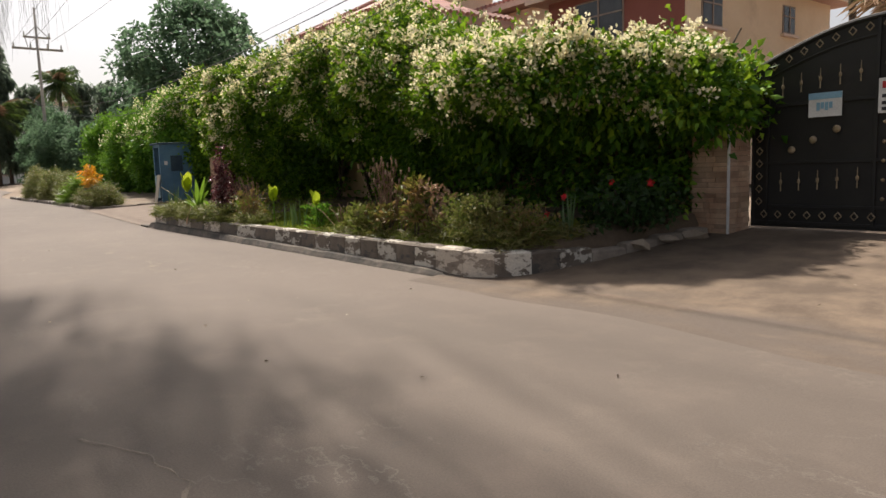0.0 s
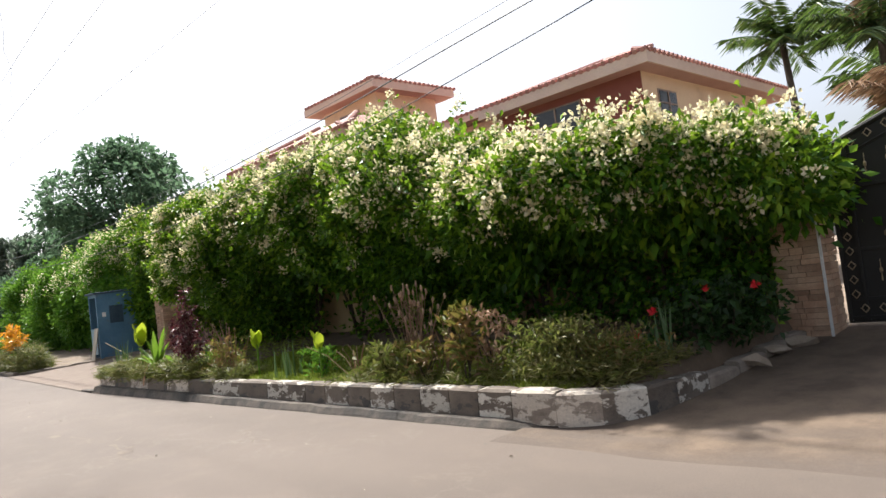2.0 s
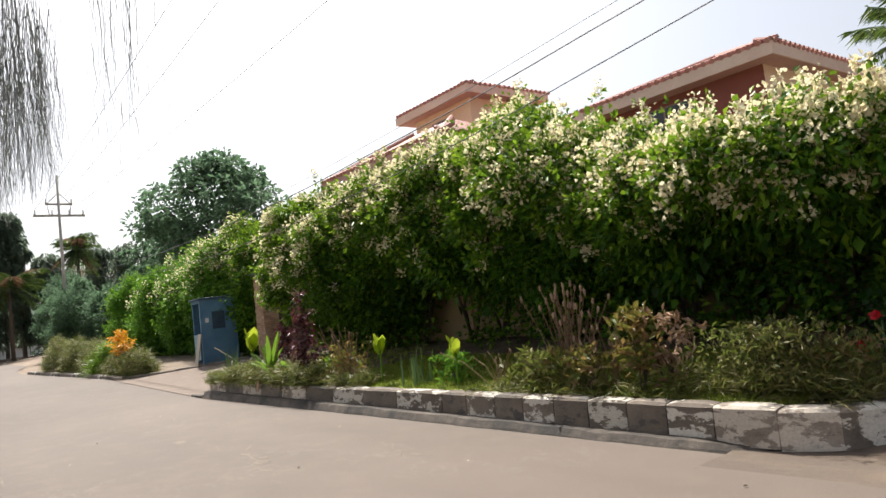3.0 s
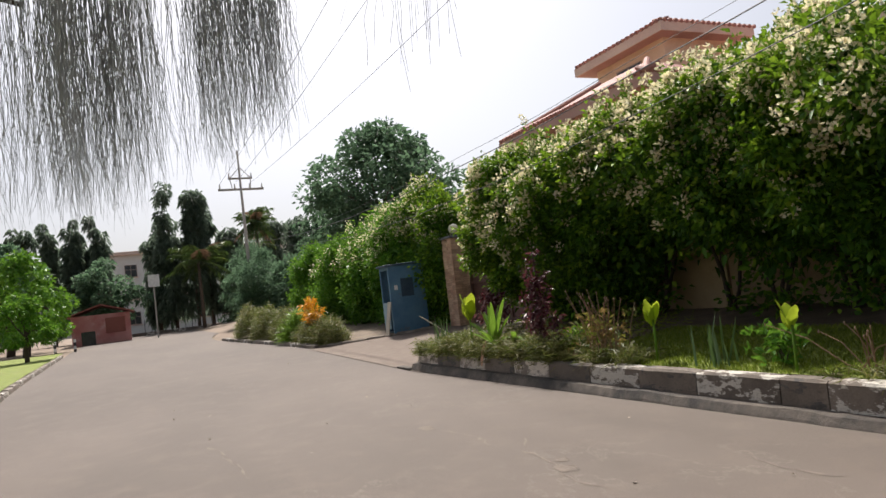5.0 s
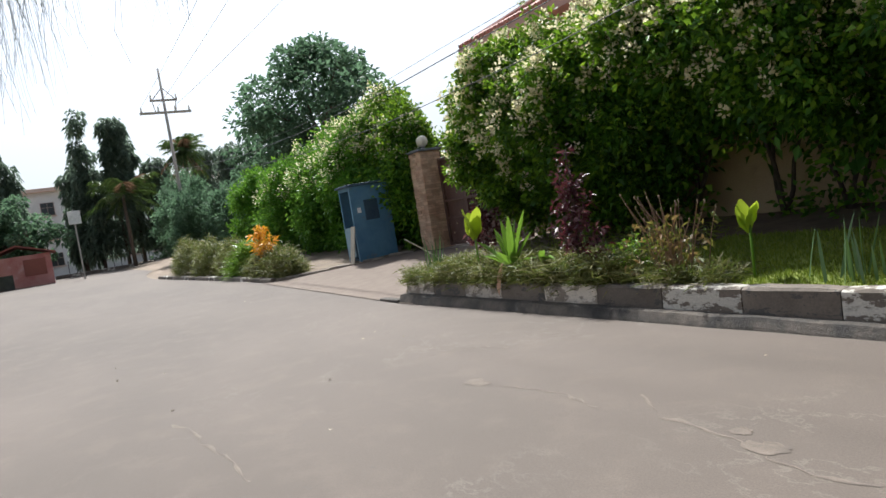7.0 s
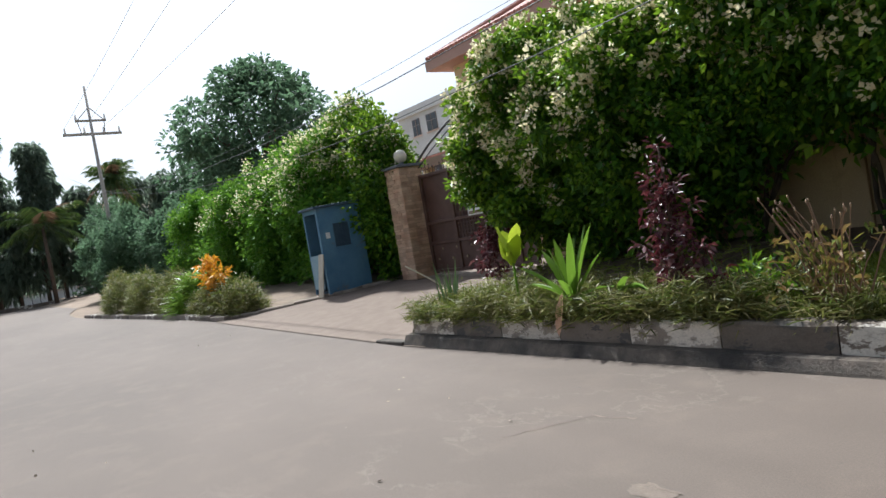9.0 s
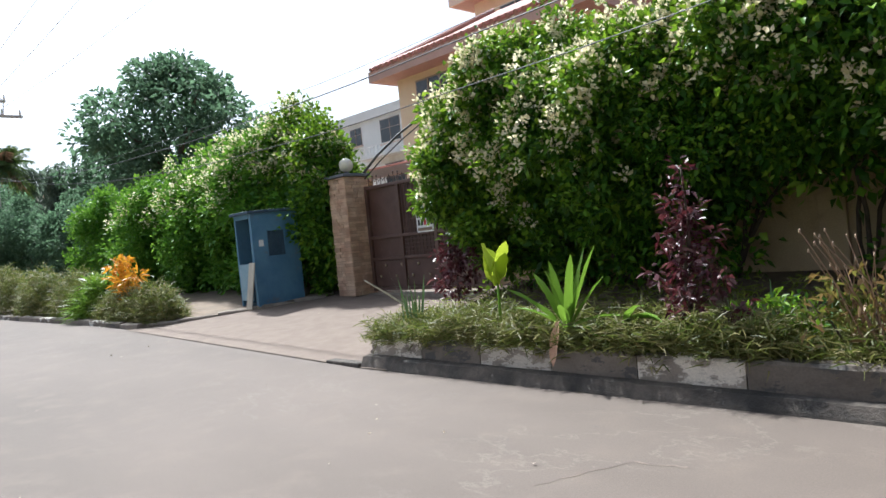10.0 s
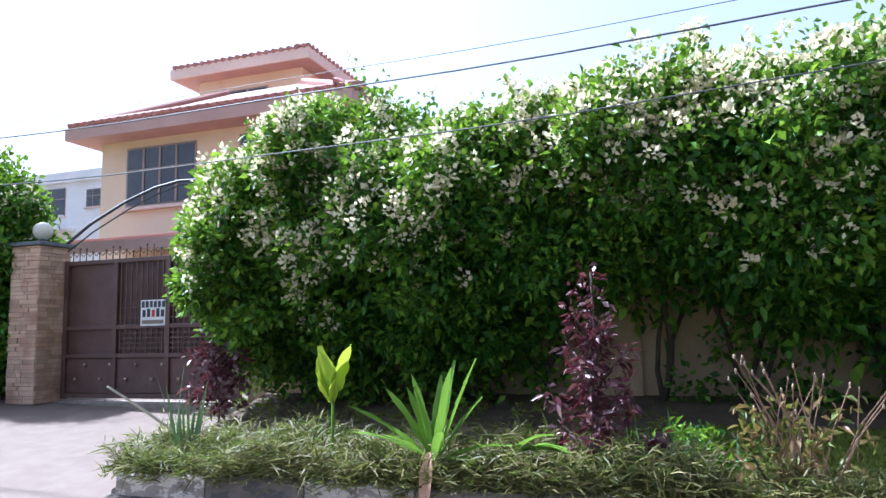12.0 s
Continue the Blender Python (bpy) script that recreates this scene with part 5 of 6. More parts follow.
def palm(label, at, height, fronds, length, dry=0, low=0.1):
    x, y, z = at
    t = thing("palm_tree", at, label, "palm", "palms")
    lean = rng.uniform(-0.05, 0.05) * height
    top = Vector((x + lean, y, z + height))
    part("trunk", a_tube([(x, y, z - 0.1), (x + lean * 0.4, y, z + height * 0.5), top], 0.17, 0.11, 9), M_BARK, t, smooth=True)
    for k in range(fronds):
        a = k * 2.4 + rng.uniform(-0.2, 0.2)
        up = rng.uniform(low, 1.45)
        L = length * rng.uniform(0.8, 1.1)
        pts = []
        for q in np.linspace(0, 1, 9):
            out = L * q * math.cos(up * (1 - 0.4 * q))
            h = L * (math.sin(up) * q - 0.33 * q * q)
            pts.append(np.array([top.x + math.cos(a) * out, top.y + math.sin(a) * out, top.z + h]))
        P = np.array(pts)
        base, way = [], []
        side = np.array([-math.sin(a), math.cos(a), 0])
        for q in np.linspace(0.12, 0.99, 44):
            i = q * 8
            p = P[int(min(i, 7))] * (1 - (i - int(min(i, 7)))) + P[int(min(i, 7)) + 1] * (i - int(min(i, 7)))
            d = P[int(min(i, 7)) + 1] - P[int(min(i, 7))]
            for s in (-1, 1):
                base.append(p)
                way.append(unit(d[None])[0] * 0.6 + side * s + np.array([0, 0, -0.45]) + rng.normal(size=3) * 0.12)
        v, f = leaf_arrays(np.array(base), np.array(way), 0.28 * length, 0.034, 0.1, 0.2)
        fr = part_np("frond", v, f, M_DRY if k < dry else M_PALM, t)
        part("rib", a_tube([tuple(p) for p in P], 0.03, 0.006, 5), M_BARK if k < dry else M_PALM, fr)


broad_tree("large dense dark green tree rising behind the hedge", (-41.5, 16.0, 0.9), 15.3, 6.6, 5.5, 120, 0.5, flat=0.10)
broad_tree("spreading tree with drooping crown beside the large tree", (-52, 14.5, 0.9), 13.0, 4.2, 3.0, 40, 0.45)
for x, y, h, r in ((-55, 1.6, 14.2, 1.6), (-55.5, -0.3, 13.6, 1.5), (-56, 3.0, 12.6, 1.3), (-57, -1.6, 11.4, 1.2), (-56, 5.2, 11.2, 1.3), (-58, 9.8, 11.2, 1.7), (-60, 12.5, 10.6, 1.8), (-57, -6.3, 11.6, 1.1),
                   (-57, -8.6, 11.2, 1.0), (-58, -10.3, 11.6, 1.1), (-57, -12.3, 11.0, 1.2), (-58, -7.4, 10.4, 1.0), (-62, 16, 11, 2.0)):
    mast_tree((x, y, 0.86), h, r)
palm("slim palm with a tufted crown beside the pole", (-44, 5.6, 0.85), 8.3, 46, 1.7, 6, -1.2)
palm("young palm with arching fronds among narrow trees", (-50, 1.5, 0.86), 6.0, 18, 3.0, 2, -0.5)
broad_tree("round dark green tree by the kiosk", (-52, -5.6, 0.86), 7.6, 2.9, 1.8, 42, 0.4)
broad_tree("small green tree on the opposite verge", (-24, -9.0, 0.55), 3.3, 1.5, 0.9, 36, 0.2, material=M_BRIGHT)
broad_tree("leafy green tree behind the opposite verge", (-35, -10.2, 0.7), 6.6, 2.6, 1.0, 55, 0.28, material=M_BRIGHT)
broad_tree("dark green tree behind the opposite verge", (-40, -11.6, 0.75), 7.8, 2.8, 1.0, 45, 0.35)
broad_tree("green bush tree between the far kerb and railing", (-57, 6.0, 0.88), 5.0, 2.6, 0.3, 40, 0.35)
palm("tall coconut palm with feathery fronds behind the wall", (7.9, 22.5, 0.6), 8.1, 22, 2.2)
palm("tall coconut palm with some browned fronds", (11.5, 18.0, 0.6), 6.3, 24, 2.3, 4)
palm("coconut palm close behind the dark gate", (13.2, 13.0, 0.6), 3.3, 22, 1.9, 8)

# second run of wall shrubs, beside and behind the booth
BED_2 = lambda x, y: land_z(x, y) + 0.05


def verge_shrub(label, cx, cy, w, d, low, high, clumps, blooms, material):
    sh = thing("wall_climber", (cx, cy, BED_2(cx, cy)), label, "shrub", "climbing shrubs by the booth")
    nb = clumps // 24
    u = unit(rng.normal(size=(nb, 3)) + np.array([0, -0.25, 0.1]))
    b = u * rng.uniform(0.7, 1.05, (nb, 1)) * np.array([w, d, (high - low) / 2]) + np.array([cx, cy, (high + low) / 2])
    r = rng.uniform(0.2, 0.5, nb)
    p = np.repeat(b, 24, 0) + unit(rng.normal(size=(nb * 24, 3))) * np.repeat(r, 24)[:, None] * rng.uniform(0.4, 1, (nb * 24, 1)) * np.array([1, 1, 0.8])
    q = unit(rng.normal(size=(clumps // 2, 3))) * rng.uniform(0.3, 0.85, (clumps // 2, 1)) * np.array([w, d, (high - low) / 2]) + np.array([cx, cy + 0.2, (high + low) / 2])
    u = np.repeat(u, 24, 0)
    p = np.concatenate([p, q])
    u = np.concatenate([u, np.zeros_like(q)])
    p[:, 2] = np.maximum(p[:, 2], BED_2(cx, cy) + 0.1)
    v, f = leafy(p, 9, 0.12, 0.14, 0.08)
    part_np("leaves", v, f, material, sh)
    if blooms:
        q = p[(u[:, 2] > 0.15) & (u[:, 1] < 0.3)][::3][:blooms] + np.array([0, -0.12, 0.1])
        v, f = flowers(q, 12, 0.07, 0.07)
        part_np("blossoms", v, f, M_FLOWER, sh, "pale cream bracts")
    for k in range(3):
        x = cx + rng.uniform(-0.5, 0.5) * w
        limb(sh, (x, cy + 0.1, BED_2(x, cy) - 0.05), (x + rng.uniform(-0.4, 0.4), cy, (low + high) / 2), 0.05, 0.02, "stem")


verge_shrub("dense dark creeper hanging beside booth and pillar", -6.45, 4.15, 0.62, 0.55, 0.7, 4.5, 1700, 60, M_HEDGE)
verge_shrub("climbing shrub with pale blooms over the booth", -7.7, 4.5, 1.1, 0.9, 1.3, 4.9, 1700, 260, M_HEDGE)
verge_shrub("bright green climbing shrub with pale blooms behind the booth", -9.2, 4.2, 1.9, 1.2, 0.5, 4.9, 2400, 300, M_BRIGHT)
verge_shrub("bright green leafy shrub along the side wall", -12.2, 4.1, 2.1, 1.3, 0.4, 4.6, 2200, 160, M_BRIGHT)
verge_shrub("leafy green shrub along the side wall", -15.6, 4.0, 2.3, 1.4, 0.4, 4.4, 2000, 20, M_BRIGHT)
verge_shrub("pale green shrub along the side wall", -19.6, 3.9, 2.5, 1.5, 0.4, 4.3, 1800, 0, M_BRIGHT)
verge_shrub("shaded green shrub at the end of the side wall", -24.5, 4.2, 2.9, 1.6, 0.4, 4.6, 1700, 0, M_TREE)

verge_shrub("tall leafy shrub round the foot of the pole", -29.0, 2.8, 2.6, 1.4, 0.4, 5.2, 1500, 0, M_TREE)
verge_shrub("tall dark shrub beyond the pole", -34.5, 3.2, 3.0, 1.8, 0.5, 6.0, 1500, 0, M_TREE)

# ---- weeping tree over the road ----
weep = thing("weeping_tree", (5.6, -10.2, 0.1), "weeping tree with long thin grey strands, paled for glare, over the road", "tree")
limb(weep, (5.6, -10.2, 0.0), (5.9, -9.6, 5.2), 0.26, 0.16, "trunk")
for e in ((7.2, -4.2, 5.3), (5.4, -4.6, 5.6), (4.2, -5.8, 5.2), (9.2, -3.8, 5.0), (7.6, -6.4, 5.6)):
    limb(weep, (5.9, -9.6, 5.1), e, 0.11, 0.03)

# Added high limbs, out of view, to carry the strands that shade the road.
for e in ((9.8, -6.2, 6.9), (12.6, -5.6, 7.1), (13.4, -7.6, 7.0), (11.8, -2.8, 7.3), (9.6, -8.2, 6.9), (4.8, -5.4, 9.8), (7.4, -4.4, 9.9), (6.2, -7.4, 9.9)):
    limb(weep, (5.9, -9.6, 5.1), e, 0.12, 0.03)


def strands(n, x0, x1, y0, y1, tip, top, w=0.0024, loose=0.12):
    """Hanging twigs: thin three-sided strips with fine side needles."""
    vs, fs = [], []
    base = 0
    tufts = rng.uniform(0, 1, (n // 22 + 1, 2))
    for k in range(n):
        tx, ty = tufts[k // 22]
        x = x0 + (x1 - x0) * tx + rng.normal() * loose
        y = y0 + (y1 - y0) * ty + rng.normal() * loose
        zt = tip(x, y) + abs(rng.normal()) * 0.35 + 0.25 * noise.noise((x * 2, y * 2, 0))
        L = min(top - zt, rng.uniform(1.0, 2.6))
        sway = rng.normal(size=2) * 0.10
        pts = []
        for q in np.linspace(0, 1, 8):
            pts.append((x + sway[0] * (1 - q) ** 2 + rng.normal() * 0.018, y + sway[1] * (1 - q) ** 2 + rng.normal() * 0.018, zt + L * q))
        for i, p in enumerate(pts):
            ww = w * (0.5 + i / 8)
            vs += [(p[0] - ww, p[1] - ww * 0.6, p[2]), (p[0] + ww, p[1] - ww * 0.6, p[2]), (p[0], p[1] + ww, p[2])]
        for i in range(7):
            for j in range(3):
                a, b = base + 3 * i + j, base + 3 * i + (j + 1) % 3
                fs.append((a, b, b + 3, a + 3))
        base += 24
    return np.array(vs), np.array(fs)


TIP = lambda x, y: 2.30 + 0.32 * max(0, y + 5.2) + 0.05 * (8 - x)
v, f = strands(560, 6.2, 8.2, -5.6, -4.1, TIP, 5.3)
part_np("foliage", v, f, M_WEEP, weep)
v, f = strands(330, 4.4, 6.4, -6.6, -4.6, TIP, 5.2)
part_np("foliage", v, f, M_WEEP, weep)
v, f = strands(330, 5.6, 7.6, -4.2, -3.5, lambda x, y: TIP(x, y) + 0.15, 5.3)
part_np("foliage", v, f, M_WEEP, weep)
# Two unseen strand masses, added overhead only to darken the road below.
v, f = strands(4800, 8.8, 14.6, -9.0, -1.9, lambda x, y: 5.6, 7.7, 0.008, 0.6)
part_np("unseen_canopy", v, f, M_WEEP, weep)
v, f = strands(3000, 3.8, 8.8, -8.5, -2.2, lambda x, y: 8.0, 10.2, 0.009, 0.6)
part_np("unseen_canopy", v, f, M_WEEP, weep)
v, f = strands(30, 8.9, 9.5, -3.8, -3.3, lambda x, y: 2.75, 5.0)
part_np("foliage", v, f, M_WEEP, weep)


# ---- planting along the kerb ----
def lamina(bm, base, way, length, width, droop=0.4, cup=0.2, steps=7):
    """A broad leaf with a folded midrib, a curved length and some thickness."""
    base, way = Vector(base), Vector(way).normalized()
    side = way.cross(Vector((0, 0, 1)))
    side = side.normalized() if side.length > 0.05 else Vector((1, 0, 0))
    rows = []
    p, d = base.copy(), way.copy()
    for k in range(steps + 1):
        q = k / steps
        w = width * (math.sin(math.pi * min(1, q * 0.92 + 0.06)) ** 0.7) * 0.5
        up = side.cross(d).normalized()
        wave = 0.06 * width * math.sin(q * 14)
        rows.append([bm.verts.new(p - side * w + up * (w * cup + wave)), bm.verts.new(p), bm.verts.new(p + side * w + up * (w * cup - wave))])
        p = p + d * length / steps
        d = (d + Vector((0, 0, -droop / steps))).normalized()
    for a, b in zip(rows, rows[1:]):
        bm.faces.new((a[0], a[1], b[1], b[0]))
        bm.faces.new((a[1], a[2], b[2], b[1]))


def lime_plant(at, height, leaves, label):
    x, y, z = at
    t = thing("broadleaf_plant", at, label, "plant", "young broadleaf plants")
    part("stem", a_tube([(x, y, z - 0.05), (x + 0.02, y, z + height * 0.6)], 0.016, 0.012, 6), M_STRAP, t, smooth=True)
    for k in range(leaves):
        a = k * 2.2 + rng.uniform(-0.4, 0.4)
        bm = bmesh.new()
        lamina(bm, (x, y, z + height * rng.uniform(0.5, 0.6)), (math.cos(a) * 0.62, math.sin(a) * 0.3 - 0.05, 1), height * rng.uniform(0.28, 0.37), height * 0.18, -0.6, 0.2)
        part("leaf", bm, M_LIME, t, smooth=True)


lime_plant((2.0, 0.42, 0.33), 1.2, 6, "young plant with upright lime-yellow leaves on one stem")
lime_plant((6.32, 0.66, 0.33), 0.85, 6, "young plant with yellow-green leaves beside the lawn")
lime_plant((8.32, 0.52, 0.32), 0.75, 3, "sparse young plant with bright lime leaves")

lily = thing("strap_lily", (2.92, 0.36, 0.33), "lily with a rosette of long bright green strap leaves", "plant")
for dx, dy, up, L, w, dr in ((-0.75, -0.1, 0.62, 0.80, 0.10, 0.35), (-0.45, 0.2, 1.0, 0.62, 0.09, 0.1), (-0.18, -0.2, 1.0, 0.60, 0.10, 0.1), (0.02, 0.2, 1.0, 0.66, 0.09, 0.05),
                             (0.22, -0.1, 1.0, 0.74, 0.10, 0.05), (0.36, 0.1, 0.95, 0.84, 0.10, 0.1), (0.9, -0.1, 0.45, 0.62, 0.11, 0.5), (0.75, -0.3, 0.30, 0.45, 0.10, 0.9),
                             (-0.95, 0.2, 0.42, 0.85, 0.06, 0.45), (-0.3, 0.1, 1.0, 0.7, 0.09, 0.1), (0.12, 0.3, 1.0, 0.8, 0.08, 0.05), (-0.6, 0.15, 0.85, 0.72, 0.10, 0.25), (0.5, 0.2, 0.85, 0.6, 0.09, 0.3), (-0.6, -0.5, 0.7, 0.45, 0.09, 0.5), (0.3, -0.6, 0.8, 0.45, 0.09, 0.6)):
    bm = bmesh.new()
    lamina(bm, (2.92 + 0.03 * dx, 0.36 + 0.03 * dy, 0.50), (dx, dy, up), L, w, dr, 0.45, 9)
    part("leaf", bm, M_STRAP, lily, smooth=True)
bm = bmesh.new()
lamina(bm, (2.93, 0.2, 0.60), (0.0, -0.35, -1), 0.42, 0.10, 0.1, 0.6)
part("dry_leaf", bm, M_HUSK, lily, "hanging dry pinkish-brown leaf", smooth=True)
lily2 = thing("strap_lily", (3.95, 0.42, 0.33), "low lily leaf bundle with yellow-green tips", "plant")
for k in range(5):
    bm = bmesh.new()
    lamina(bm, (3.5, 0.40, 0.55), (math.cos(k * 0.4 - 0.5), -0.3, 0.5), 0.5, 0.08, 0.8, 0.4, 8)
    part("leaf", bm, M_STRAP, lily2, smooth=True)

purple = thing("purple_shrub", (4.1, 0.52, 0.33), "upright shrub with dark purple-red leaves and pale edges", "shrub")
limb(purple, (4.1, 0.52, 0.3), (4.13, 0.5, 1.9), 0.02, 0.008, "stem")
c = [(4.12 + rng.normal() * 0.045, 0.5 + rng.normal() * 0.04, z) for z in np.linspace(0.7, 1.93, 26)]
for k in range(13):
    a, z0 = k * 2.4, 0.42 + 0.075 * k
    out = 0.44 * (1 - 0.055 * k)
    e = (4.12 + math.cos(a) * out, 0.5 + math.sin(a) * out * 0.6, z0 + 0.30)
    limb(purple, (4.12, 0.5, z0), e, 0.008, 0.004, "branch")
    c += [tuple(np.array((4.12, 0.5, z0)) * (1 - q) + np.array(e) * q) for q in np.linspace(0.25, 1, 6)]
c = np.array(c)
v, f = clump_leaves(c, np.full(len(c), 0.06), 8, 0.092, 0.036, 0.2)
part_np("leaves", v, f, M_PURPLE, purple)
p2 = thing("purple_shrub", (-0.2, 2.3, 0.45), "small dark red shrub at the corner by the brown gate", "shrub")
c = np.stack([rng.normal(-0.5, 0.15, 60), rng.normal(2.3, 0.15, 60), rng.uniform(0.6, 1.35, 60)], 1)
v, f = clump_leaves(c, np.full(60, 0.08), 10, 0.1, 0.05, 0.2)
part_np("leaves", v, f, M_PURPLE, p2)
limb(p2, (-0.5, 2.3, 0.4), (-0.5, 2.3, 1.2), 0.015, 0.006, "stem")


def croton(at, w, h, n, material, label, leaf=0.16):
    x, y, z = at
    t = thing("border_shrub", at, label, "shrub", "border shrubs")
    k = n
    c = np.stack([rng.normal(x, w * 0.5, k), rng.normal(y, w * 0.35, k), z + h * rng.uniform(0.1, 1, k) ** 0.8], 1)
    c[:, 1] = np.clip(c[:, 1], 0.3, None) if y > 0.3 else c[:, 1]
    way = np.stack([rng.normal(0, 0.5, k), rng.normal(0, 0.5, k), np.full(k, 0.9)], 1)
    v, f = leaf_arrays(np.repeat(c, 5, 0) + rng.normal(size=(k * 5, 3)) * 0.03, np.repeat(way, 5, 0) + rng.normal(size=(k * 5, 3)) * 0.5, leaf, leaf * 0.28, 0.3, 0.25)
    part_np("leaves", v, f, material, t)
    for s in range(4):
        limb(t, (x + rng.normal() * w * 0.2, y, z - 0.04), (x + rng.normal() * w * 0.5, y + rng.normal() * 0.05, z + h * 0.7), 0.012, 0.005, "stem")
    return t


croton((5.4, 0.62, 0.32), 0.42, 0.62, 70, M_CROTON, "multicoloured border shrub in green, red and straw", 0.11)
croton((4.8, 0.75, 0.32), 0.35, 0.4, 60, M_HEDGE, "low leafy green border shrub", 0.1)
croton((11.05, 0.62, 0.32), 0.22, 0.78, 75, M_CROTON, "upright green border shrub with narrow leaves", 0.15)
croton((11.3, 0.75, 0.32), 0.25, 0.72, 45, M_DRY, "withered straw-coloured heads behind a green shrub", 0.12)
croton((10.4, 0.55, 0.32), 0.35, 0.42, 70, M_CROTON, "low ragged border shrub turning brown", 0.13)
croton((9.7, 0.6, 0.32), 0.4, 0.42, 90, M_COVER, "low tuft of grey-green border plants", 0.14)
croton((12.3, 0.7, 0.33), 0.5, 0.58, 420, M_COVER, "twiggy olive-brown border shrub at the kerb corner", 0.075)
croton((12.7, 0.95, 0.33), 0.4, 0.45, 150, M_CROTON, "twiggy reddish border shrub at the kerb corner", 0.075)
croton((8.0, 0.75, 0.32), 0.22, 0.38, 40, M_BRIGHT, "small leafy green plant beside sword leaves", 0.14)


def swords(at, n, h, spread, label):
    x, y, z = at
    t = thing("sword_plant", at, label, "plant", "sword-leaved plants")
    for k in range(n):
        p = np.array([[x + rng.normal() * spread, y + rng.normal() * spread * 0.5, z - 0.03]])
        v, f = blade_arrays(p, np.array([[rng.normal() * 0.12, rng.normal() * 0.1, 1.0]]), h * rng.uniform(0.55, 1.1), 0.045, 0.05, 4)
        part_np("leaf", v, f, M_SANSE, t, smooth=True)


swords((7.3, 0.62, 0.33), 16, 0.62, 0.16, "clump of stiff grey-green sword leaves on the lawn edge")
swords((0.45, 0.62, 0.33), 18, 0.92, 0.09, "clump of stiff pale sword leaves at the bed corner")
swords((4.55, 0.75, 0.33), 9, 0.7, 0.14, "thin dark sword leaves beside the purple shrub")
swords((12.9, 1.6, 0.38), 8, 0.7, 0.1, "stiff grey sword leaves below the red flowers")


def stalks(at, n, h, spread, label, head=0.05):
    x, y, z = at
    t = thing("seed_stalks", at, label, "plant", "dry flower stalks")
    for k in range(n):
        b = Vector((x + rng.normal() * spread * 0.4, y + rng.normal() * spread * 0.25, z - 0.03))
        e = b + Vector((rng.normal() * spread, rng.normal() * spread * 0.4, h * rng.uniform(0.65, 1.05)))
        m = b.lerp(e, 0.55) + Vector((0, 0, 0.08))
        st = part("stalk", a_tube([b, m, e], 0.006, 0.004, 4), M_DRY, t)
        hb = bmesh.new()
        for q in ball(hb, (0, 0, 0), head * 0.42, 0.7, 0.7, 1.7, 1):
            q.co += q.co.normalized() * head * 0.3 * noise.noise(q.co * 60 + b * 9)
        bmesh.ops.translate(hb, verts=hb.verts, vec=e)
        part("seed_head", hb, M_DRY, st)


stalks((10.0, 0.8, 0.33), 34, 1.12, 0.20, "tall dry pinkish flower stalks over the border", 0.06)
stalks((5.5, 0.62, 0.32), 26, 0.95, 0.34, "dry straw seed stalks in the border", 0.03)
stalks((10.6, 0.7, 0.32), 14, 0.75, 0.2, "short dry flower stalks in the border", 0.05)
stalks((9.0, 0.65, 0.32), 12, 0.5, 0.3, "wispy dry stalks near the lawn", 0.03)

# low blades that spill over the kerb
cover = tagged(thing("ground_cover", (2.4, 0.5, 0.3), "dense low ground cover of narrow olive blades over the kerb", "ground cover", kind="stuff"))


def tufts(n, x0, x1, y0, y1, h, zf, per=9, length=0.15, width=0.017, edge=None):
    x, y = rng.uniform(x0, x1, n), rng.uniform(y0, y1, n)
    base = np.array([zf(a, b) for a, b in zip(x, y)])
    hh = h * (0.55 + 0.45 * np.array([noise.noise((a * 1.7, b * 1.7, 8)) for a, b in zip(x, y)]))
    c = np.stack([x, y, base + hh * rng.uniform(0.05, 1, n)], 1)
    c = np.repeat(c, per, 0) + rng.normal(size=(n * per, 3)) * 0.035
    way = rng.normal(size=c.shape) * np.array([0.8, 0.8, 0.45]) + np.array([0, -0.15, 0.45])
    return blade_arrays(c, way, length * rng.uniform(0.5, 1.2, len(c)), width, 0.25, 2)


v, f = tufts(3300, -0.15, 4.9, 0.14, 1.15, 0.46, lambda x, y: 0.30)
part_np("blades", v, f, M_COVER, cover)
v, f = tufts(420, 4.6, 6.2, 0.26, 0.9, 0.26, lambda x, y: 0.30)
part_np("blades", v, f, M_COVER, cover)
v, f = tufts(190, 8.7, 11.6, 0.32, 0.75, 0.15, lambda x, y: 0.30)
part_np("blades", v, f, M_COVER, cover)
v, f = tufts(500, 11.4, 13.1, 0.5, 1.7, 0.34, lambda x, y: 0.30)
part_np("blades", v, f, M_COVER, cover)
v, f = tufts(260, -0.9, 4.8, 1.2, 3.2, 0.2, lambda x, y: BED_Z(x, y), length=0.12)
part_np("blades", v, f, M_GRASS, cover)

